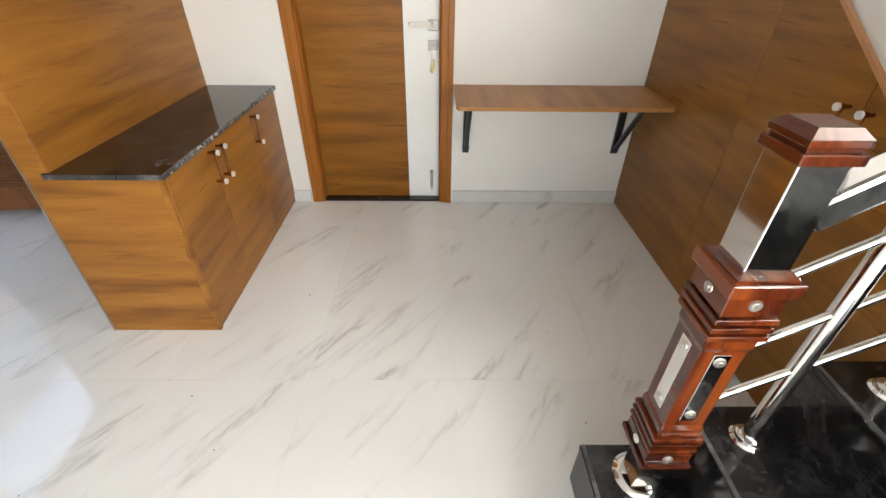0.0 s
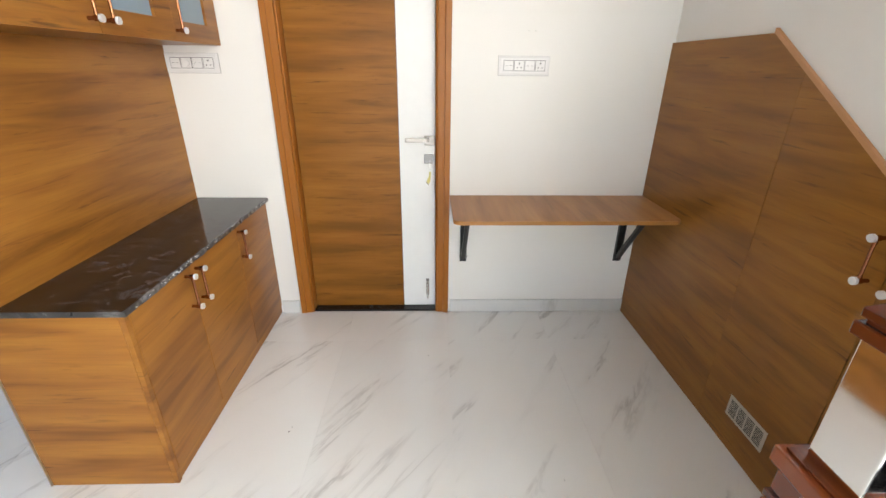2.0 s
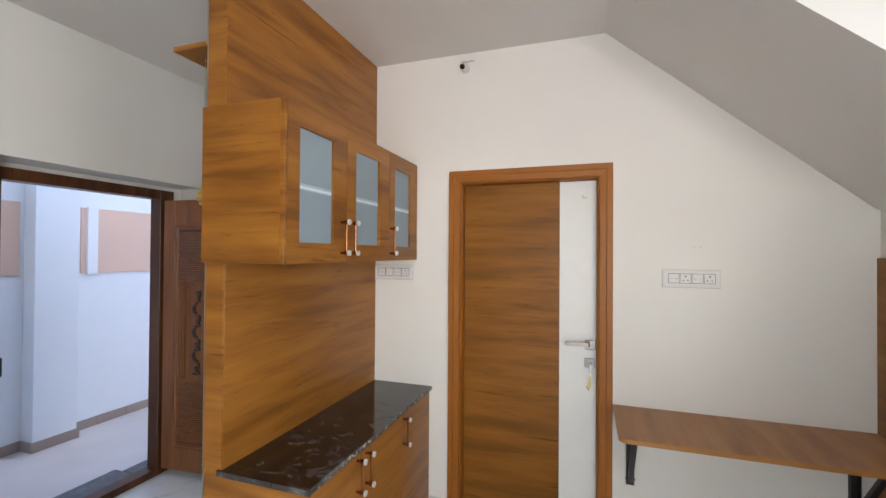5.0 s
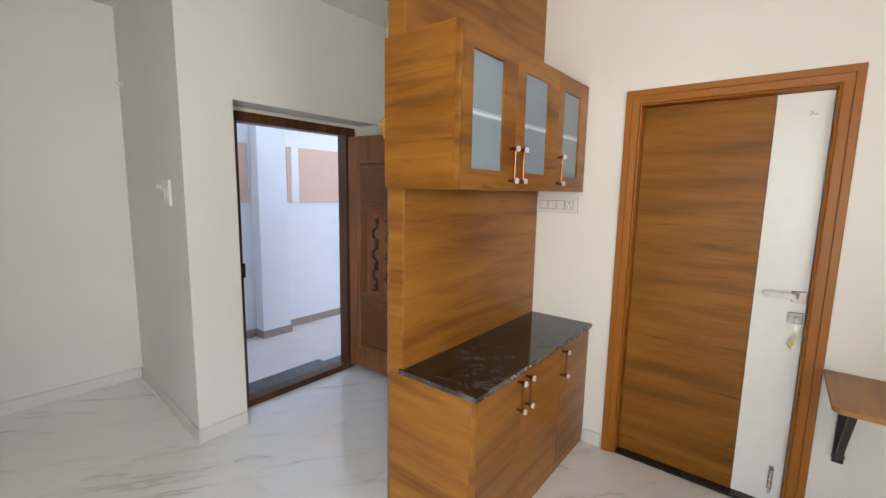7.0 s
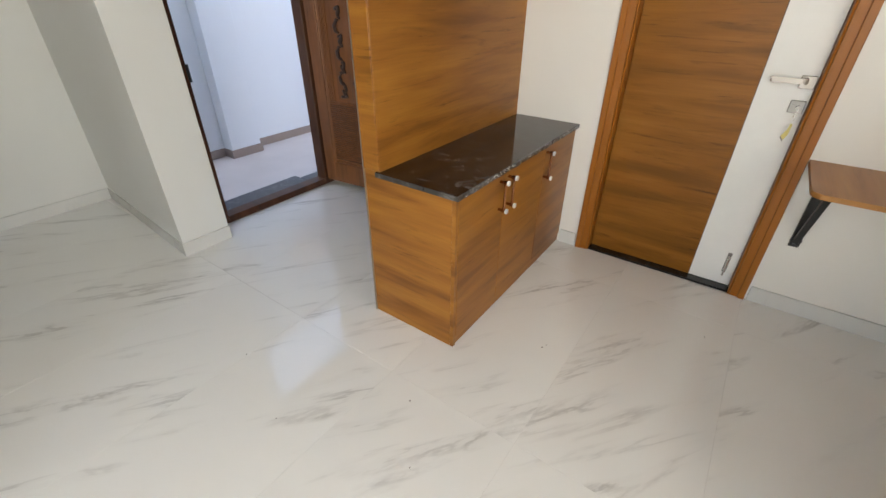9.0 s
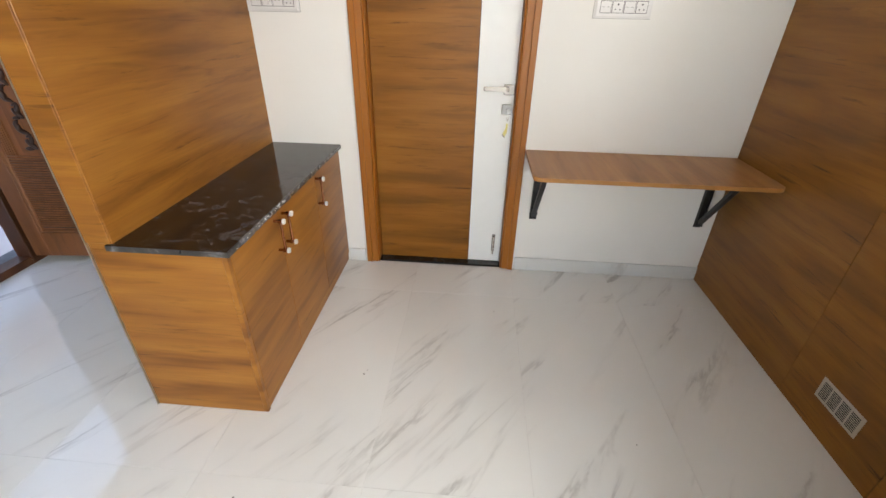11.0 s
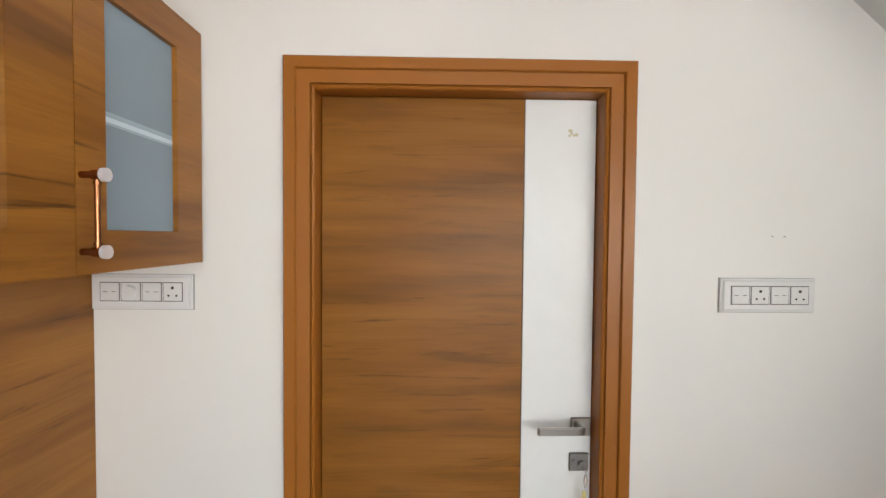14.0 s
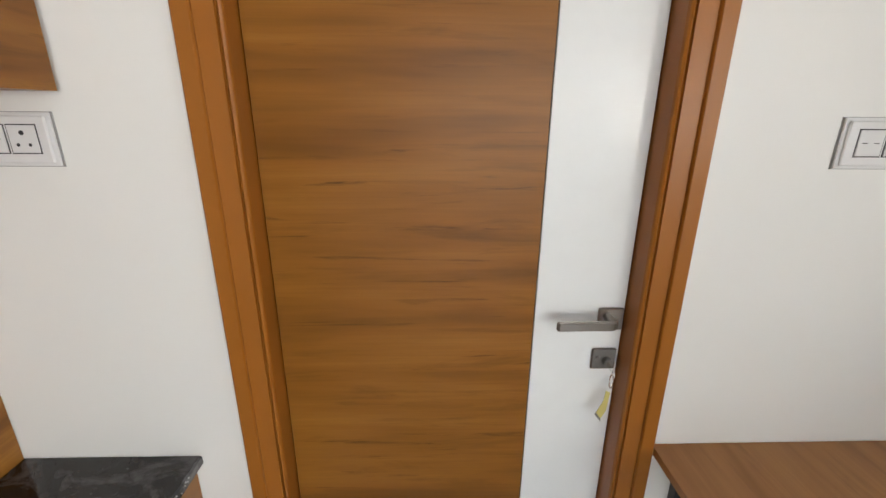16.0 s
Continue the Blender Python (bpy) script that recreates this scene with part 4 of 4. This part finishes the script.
            rod(bm, (cx, cy - y, z), (cx, cy - y - 0.003, z), 0.0125, 24, 0.0115)
            rod(bm, (cx, cy - y - 0.003, z), (cx, cy - y - 0.0055, z), 0.0055, 16, 0.0045)
            bmesh.ops.transform(bm, matrix=rot, verts=bm.verts)
            part("stud", bm, ALU, n, "flat round steel stud", smooth=True)
    return cx, cy


newel_x, newel_y = newel()


def lower_rails():
    s = RISE / 0.28
    y = newel_y
    x0, x1 = newel_x + 0.045, 1.57
    rl = thing("stair_railing", (1.2, y, 2 * RISE), "polished stainless steel stair railing on the lower flight", "railing")
    bm = bmesh.new()
    z = 1.064
    sloped_bar(bm, (x0, y, z), (x1, y, z + s * (x1 - x0)), 0.055, 0.062)
    part("handrail", bm, STEEL, rl, "wide polished steel handrail")
    for zz in (0.905, 0.712, 0.538):
        bm = bmesh.new()
        rod(bm, (x0 + 0.01, y, zz), (x1, y, zz + s * (x1 - x0 - 0.01)), 0.0095, 18)
        part("rail", bm, STEEL, rl, smooth=True)
    for px, k in ((1.192, 2), (1.456, 3), (1.57, 3)):
        zb = k * LOW_RISE + 0.0005
        if px != 1.57:
            bm = bmesh.new()
            lathe(bm, (px, y, zb), [(0.042, 0), (0.042, 0.004), (0.036, 0.010), (0.033, 0.010), (0.031, 0.018), (0.024, 0.022)], 36)
            part("flange", bm, STEEL, rl, "stepped round steel flange", smooth=True)
        bm = bmesh.new()
        rod(bm, (px, y, zb + (0.015 if px != 1.57 else 0)), (px, y, z + s * (px - x0) - 0.025), 0.019, 28)
        part("post", bm, STEEL, rl, smooth=True)


lower_rails()


def middle_rails():
    rl = thing("stair_railing", (1.695, 1.6, 7 * RISE), "polished steel rails of the middle stair flight fixed to the wall", "railing")
    s = RISE / 0.28
    for z in (2.110, 2.322, 2.534):
        bm = bmesh.new()
        rod(bm, (1.695, 2.066, z), (1.695, 1.16, z - s * 0.906), 0.011, 20)
        part("rail", bm, STEEL, rl, smooth=True)
        bm = bmesh.new()
        ball(bm, (1.695, 2.068, z), 0.020, 1.0)
        part("ball_end", bm, STEEL, rl, smooth=True)
    bm = bmesh.new()
    rod(bm, (1.695, 1.16, 7 * RISE), (1.695, 1.16, 2.05), 0.019, 24)
    part("post", bm, STEEL, rl, smooth=True)


middle_rails()


# ---- ceiling-level camera ----
def wall_camera():
    x, z = -0.387, 2.763
    c = thing("security_camera", (x, NORTH, z), "small white dome security camera high on the wall", "security camera")
    bm = bmesh.new()
    rod(bm, (x, NORTH - 0.0005, z), (x, NORTH - 0.02, z), 0.026, 24)
    part("mount", bm, PLASTIC, c, smooth=True)
    bm = bmesh.new()
    ball(bm, (x, NORTH - 0.03, z), 0.027)
    part("dome", bm, PLASTIC, c, smooth=True)
    bm = bmesh.new()
    rod(bm, (x - 0.005, NORTH - 0.045, z - 0.003), (x - 0.008, NORTH - 0.060, z - 0.006), 0.016, 20)
    part("lens", bm, LENS, c, smooth=True)
    bm = bmesh.new()
    pts = [(x + 0.005, NORTH - 0.01, z + 0.024), (x - 0.02, NORTH - 0.014, z + 0.042), (x + 0.02, NORTH - 0.016, z + 0.036), (x + 0.045, NORTH - 0.01, z + 0.045), (x + 0.05, NORTH - 0.001, z + 0.042)]
    for a, b in zip(pts, pts[1:]):
        rod(bm, a, b, 0.002, 8)
    part("cable", bm, GREY_LINE, c)


wall_camera()


# ---- entrance ----
def entrance():
    d = thing("door_2", (-2.63, 2.3, 0.0), "dark wooden entrance door frame in a recess, open to the yard", "door", kind="structure")
    xa, xb = -2.70, -2.60
    bm = boxes((xa, xb, 1.79, 1.862, 0.0, 2.062), (xa, xb, 2.745, 2.85, 0.0, 2.062), bevel=0.003)
    part("door_frame", bm, DARK_WOOD, d, "dark brown wooden jambs")
    part("lintel", boxes((xa, xb, 1.862, 2.745, 1.996, 2.062), bevel=0.002), DARK_WOOD, d)
    part("sill", boxes((xa, xb, 1.862, 2.745, 0.0, 0.05), bevel=0.003), DARK_WOOD, d, "dark brown wooden door sill")
    part("strike_plate", boxes((-2.6, -2.592, 1.855, 1.872, 0.95, 1.05), bevel=0.001), BLACK, d, "black lock keep")
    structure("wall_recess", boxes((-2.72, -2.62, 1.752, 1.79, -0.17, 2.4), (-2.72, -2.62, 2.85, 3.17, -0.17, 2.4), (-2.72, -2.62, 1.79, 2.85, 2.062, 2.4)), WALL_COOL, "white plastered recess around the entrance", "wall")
    # leaf, swung in against the wall
    leaf = thing("entrance_door_leaf", (-2.575, 2.752, 0.03), "open carved wooden entrance door leaf swung inwards", "door")
    m = Matrix.Translation((-2.575, 2.752, 0)) @ Matrix.Rotation(radians(5.5), 4, "Z")
    def lp(name, items, mat, label="", parent=leaf, bevel=0.0):
        bm = boxes(*items, bevel=bevel)
        bmesh.ops.transform(bm, matrix=m, verts=bm.verts)
        return part(name, bm, mat, parent, label)
    L, z0, z1 = 0.86, 0.055, 1.985
    body = lp("leaf_board", [(0, L, 0.012, 0.036, z0, z1)], LEAF_WOOD, "plain reddish-brown wooden leaf")
    lp("stile", [(0.001, 0.10, 0.0, 0.012, z0, z1)], LEAF_WOOD, bevel=0.003)
    lp("stile", [(L - 0.10, L, 0.0, 0.012, z0, z1)], LEAF_WOOD, bevel=0.003)
    lp("rail", [(0.101, L - 0.101, 0.0, 0.012, z0, 0.22)], LEAF_WOOD, bevel=0.003)
    lp("rail", [(0.101, L - 0.101, 0.0, 0.012, 1.80, z1)], LEAF_WOOD, bevel=0.003)
    lp("moulding", [(0.101, 0.120, 0.003, 0.016, 0.221, 1.799), (L - 0.120, L - 0.101, 0.003, 0.016, 0.221, 1.799), (0.121, L - 0.121, 0.003, 0.016, 0.221, 0.24), (0.121, L - 0.121, 0.003, 0.016, 1.78, 1.799)], LEAF_WOOD, bevel=0.004)
    # dark sheets behind the ribs put the groove shade into colour
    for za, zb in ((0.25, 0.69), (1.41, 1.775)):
        lp("rib_backing", [(0.125, L - 0.125, 0.0105, 0.0119, za, zb)], CARVE, "dark backing that paints shade into the rib grooves")
    z = 0.262
    while z < 1.76:
        if not 0.70 < z < 1.40:
            lp("rib", [(0.128, L - 0.128, 0.002, 0.0115, z, z + 0.009)], LEAF_WOOD)
        z += 0.015
    for i in range(5):
        xx = 0.128 + i * 0.013
        lp("rib", [(xx, xx + 0.007, 0.002, 0.0115, 0.71, 1.40)], LEAF_WOOD)
        lp("rib", [(L - xx - 0.007, L - xx, 0.002, 0.0115, 0.71, 1.40)], LEAF_WOOD)
    pn = lp("carved_panel", [(0.225, L - 0.225, 0.008, 0.0118, 0.73, 1.37)], LEAF_WOOD, "carved centre panel")
    bm = bmesh.new()
    for col in (0.285, 0.43, 0.575):
        zz = 0.75
        k = 0
        while zz < 1.35:
            off = 0.022 * math.sin(zz * 38 + col * 9)
            r = 0.026 + 0.008 * math.sin(k * 1.7)
            res = bmesh.ops.create_icosphere(bm, subdivisions=2, radius=r)
            bmesh.ops.transform(bm, matrix=Matrix.Translation((col + off, 0.006, zz)) @ Matrix.Rotation(k * 0.9, 4, "Y") @ Matrix.Diagonal((1.1, 0.5, 0.45, 1)), verts=res["verts"])
            zz += 0.024
            k += 1
    bmesh.ops.transform(bm, matrix=m, verts=bm.verts)
    part("carving", bm, CARVE, pn, "dark carved leaf scroll", smooth=True, kind="stuff")
    # gold ornament on the back of the partition
    g = thing("hanging_ornament", (-1.207, 1.85, 1.85), "small patterned gold ornament hanging behind the partition", "ornament")
    bm = bmesh.new()
    for i in range(7):
        rr = 0.030 * math.sin(math.pi * (i + 0.6) / 7.4)
        lathe(bm, (-1.207, 1.862, 1.80 + i * 0.014), [(rr * 0.85, 0), (rr, 0.006), (rr * 0.85, 0.012)], 18)
    part("body", bm, GOLD, g, smooth=True)
    bm = bmesh.new()
    rod(bm, (-1.207, 1.862, 1.895), (-1.207, 1.862, 2.4365), 0.0015, 8)
    part("cord", bm, GOLD, g)


entrance()


def switch_plate():
    face = lambda x: 1.452 + (ENTRY_X - x) * (1.555 - 1.452) / 1.5
    x = -2.70
    y = face(x)
    s = thing("switch_plate", (x, y, 1.52), "white switch plate on the side wall near the entrance", "switch")
    part("cover_plate", boxes((x - 0.05, x + 0.05, y - 0.018, y + 0.002, 1.443, 1.60), bevel=0.003), PLASTIC, s)
    for k in (-1, 1):
        part("rocker", boxes((x - 0.012 + k * 0.022, x + 0.012 + k * 0.022, y - 0.021, y - 0.017, 1.49, 1.555), bevel=0.001), WHITE_GLOSS, s)
    for nm, xx, zz, r in (("bell_push", -2.832, 1.557, 0.014), ("wall_hook", -3.64, 2.30, 0.016)):
        yy = face(xx)
        o = thing(nm, (xx, yy, zz), "small round white plastic fitting on the side wall", "wall fitting")
        bm = bmesh.new()
        rod(bm, (xx, yy + 0.002, zz), (xx, yy - 0.012, zz), r * 1.3, 20)
        part("rose", bm, PLASTIC, o, smooth=True)
        bm = bmesh.new()
        rod(bm, (xx, yy - 0.012, zz), (xx, yy - 0.034, zz), r * 0.7, 18)
        part("button", bm, PLASTIC, o, smooth=True)


switch_plate()


def south_windows():
    for name, x0, x1, y0, y1, z0, z1 in (("window_1", 0.33, 2.57, SOUTH - 0.15, SOUTH, 0.4, 2.5),):
        w = thing(name, ((x0 + x1) / 2, y0, z0), "white framed window with steel grille bars", "window", kind="structure")
        part("window_frame", boxes((x0, x0 + 0.05, y0 + 0.03, y1 - 0.03, z0, z1), (x1 - 0.05, x1, y0 + 0.03, y1 - 0.03, z0, z1), (x0 + 0.05, x1 - 0.05, y0 + 0.03, y1 - 0.03, z0, z0 + 0.05), (x0 + 0.05, x1 - 0.05, y0 + 0.03, y1 - 0.03, z1 - 0.05, z1)), PLASTIC, w)
    w = thing("window_2", (EAST + 0.07, 0.9, 1.95), "stairwell window with steel grille bars", "window", kind="structure")
    items = [(EAST + 0.03, EAST + 0.05, 0.3, 1.45, z, z + 0.02) for z in (2.12, 2.31, 2.50, 2.69, 2.88)]
    part("grille_rails", boxes(*items), BLACK, w)
    items = [(EAST + 0.052, EAST + 0.07, y, y + 0.03, 1.95, 3.1) for y in (0.3, 0.66, 1.05, 1.42)]
    part("grille_posts", boxes(*items), BLACK, w)


south_windows()


# ---- outdoors ----
def outdoors():
    # added out of view so that no direct sun enters the stair window
    structure("sunshade", boxes((EAST + 0.1505, EAST + 0.95, 0.0, 1.8, 3.14, 3.22)), OUT_WALL, "unseen slab added over the stair window to keep the sun out", "sunshade")
    bm = bmesh.new()
    vs = [bm.verts.new(p) for p in ((-300, -300, -0.312), (300, -300, -0.312), (300, 300, -0.312), (-300, 300, -0.312))]
    bm.faces.new(vs)
    structure("ground", bm, PAVING, "pale stone and earth ground around the house", "ground")
    bm = boxes((-4.45, -2.72, -6, 9, -0.30, -0.17))
    structure("pavement", bm, PAVING, "pale stone paved side yard", "pavement")
    structure("house_outer_wall", boxes((-2.87, -2.721, 1.752, 1.79, -0.3, 5.4), (-2.87, -2.721, 3.0, 9.0, -0.3, 5.4)), OUT_WALL, "white painted outer wall of the house", "wall")
    w = thing("yard_wall", (-4.45, 3, -0.17), "white and peach painted yard wall with pilasters", "wall", kind="structure")
    part("wall_face", boxes((-4.75, -4.4505, -6, 9, -0.3, 2.8)), OUT_WALL, w)
    for y in (0.2, 2.89, 5.7):
        part("pilaster", boxes((-4.45, -4.29, y, y + 0.345, -0.169, 2.8), bevel=0.004), OUT_WALL, w)
    for ya, yb in ((3.335, 5.3), (0.9, 2.857)):
        part("peach_panel", boxes((-4.4503, -4.44, ya, yb, 1.392, 2.05), bevel=0.002), PEACH, w, "peach painted wall panel")
    part("white_band", boxes((-4.4395, -4.415, 3.385, 3.432, 1.385, 2.055), (-4.4395, -4.425, 3.4325, 3.485, 1.385, 2.055)), OUT_WALL, w)
    part("beam", boxes((-4.4495, -4.2905, -6, 9, 2.8005, 2.9)), OUT_WALL, w)
    y = -1.0
    while y < 6.5:
        part("skirting_tile", boxes((-4.45, -4.436, y, y + 0.297, -0.169, -0.08), bevel=0.002), BAND, w)
        y += 0.3
    part("skirting_tile", boxes((-4.4355, -4.276, 2.876, 2.8895, -0.169, -0.08), (-4.2895, -4.276, 2.8895, 3.25, -0.169, -0.08), bevel=0.002), BAND, w)
    s = thing("doorstep", (-2.86, 2.4, -0.169), "dark grey stone doorsteps outside the entrance", "step")
    part("upper_step", boxes((-3.02, -2.705, 1.5, 2.74, -0.168, -0.02), bevel=0.004), OUT_STONE, s)
    part("lower_step", boxes((-2.95, -2.722, 2.741, 2.995, -0.168, -0.022), bevel=0.004), OUT_STONE, s)


outdoors()


# ---- floor tiles ----
def floor_tiles():
    sizes = {}
    xs = [-4.345 + 0.6 * i for i in range(13)]
    ys = [-3.303 + 1.2 * j for j in range(7)]
    for x in xs:
        for y in ys:
            a, b = max(x + 0.0003, WEST), min(x + 0.5997, EAST)
            c, d = max(y + 0.0003, SOUTH), min(y + 1.1997, NORTH)
            if c > 1.4 and a < -2.70:
                a = -2.70
            if b - a < 0.02 or d - c < 0.02:
                continue
            key = (round(b - a, 3), round(d - c, 3))
            if key not in sizes:
                bm = bmesh.new()
                w, h = key
                box(bm, 0, w, 0, h, -0.0035, 0.0)
                top = [e for e in bm.edges if all(v.co.z > -0.001 for v in e.verts)]
                bmesh.ops.bevel(bm, geom=top, offset=0.0002, segments=1, affect="EDGES")
                me = bpy.data.meshes.new("tile")
                bm.to_mesh(me)
                bm.free()
                me.materials.append(FLOOR_TILE)
                sizes[key] = me
            t = new("tile", sizes[key])
            t.parent = floor
            t.location = (a, c, 0.0)


floor_tiles()
for _o in bpy.data.objects:
    if "_base" in _o:
        del _o["_base"]
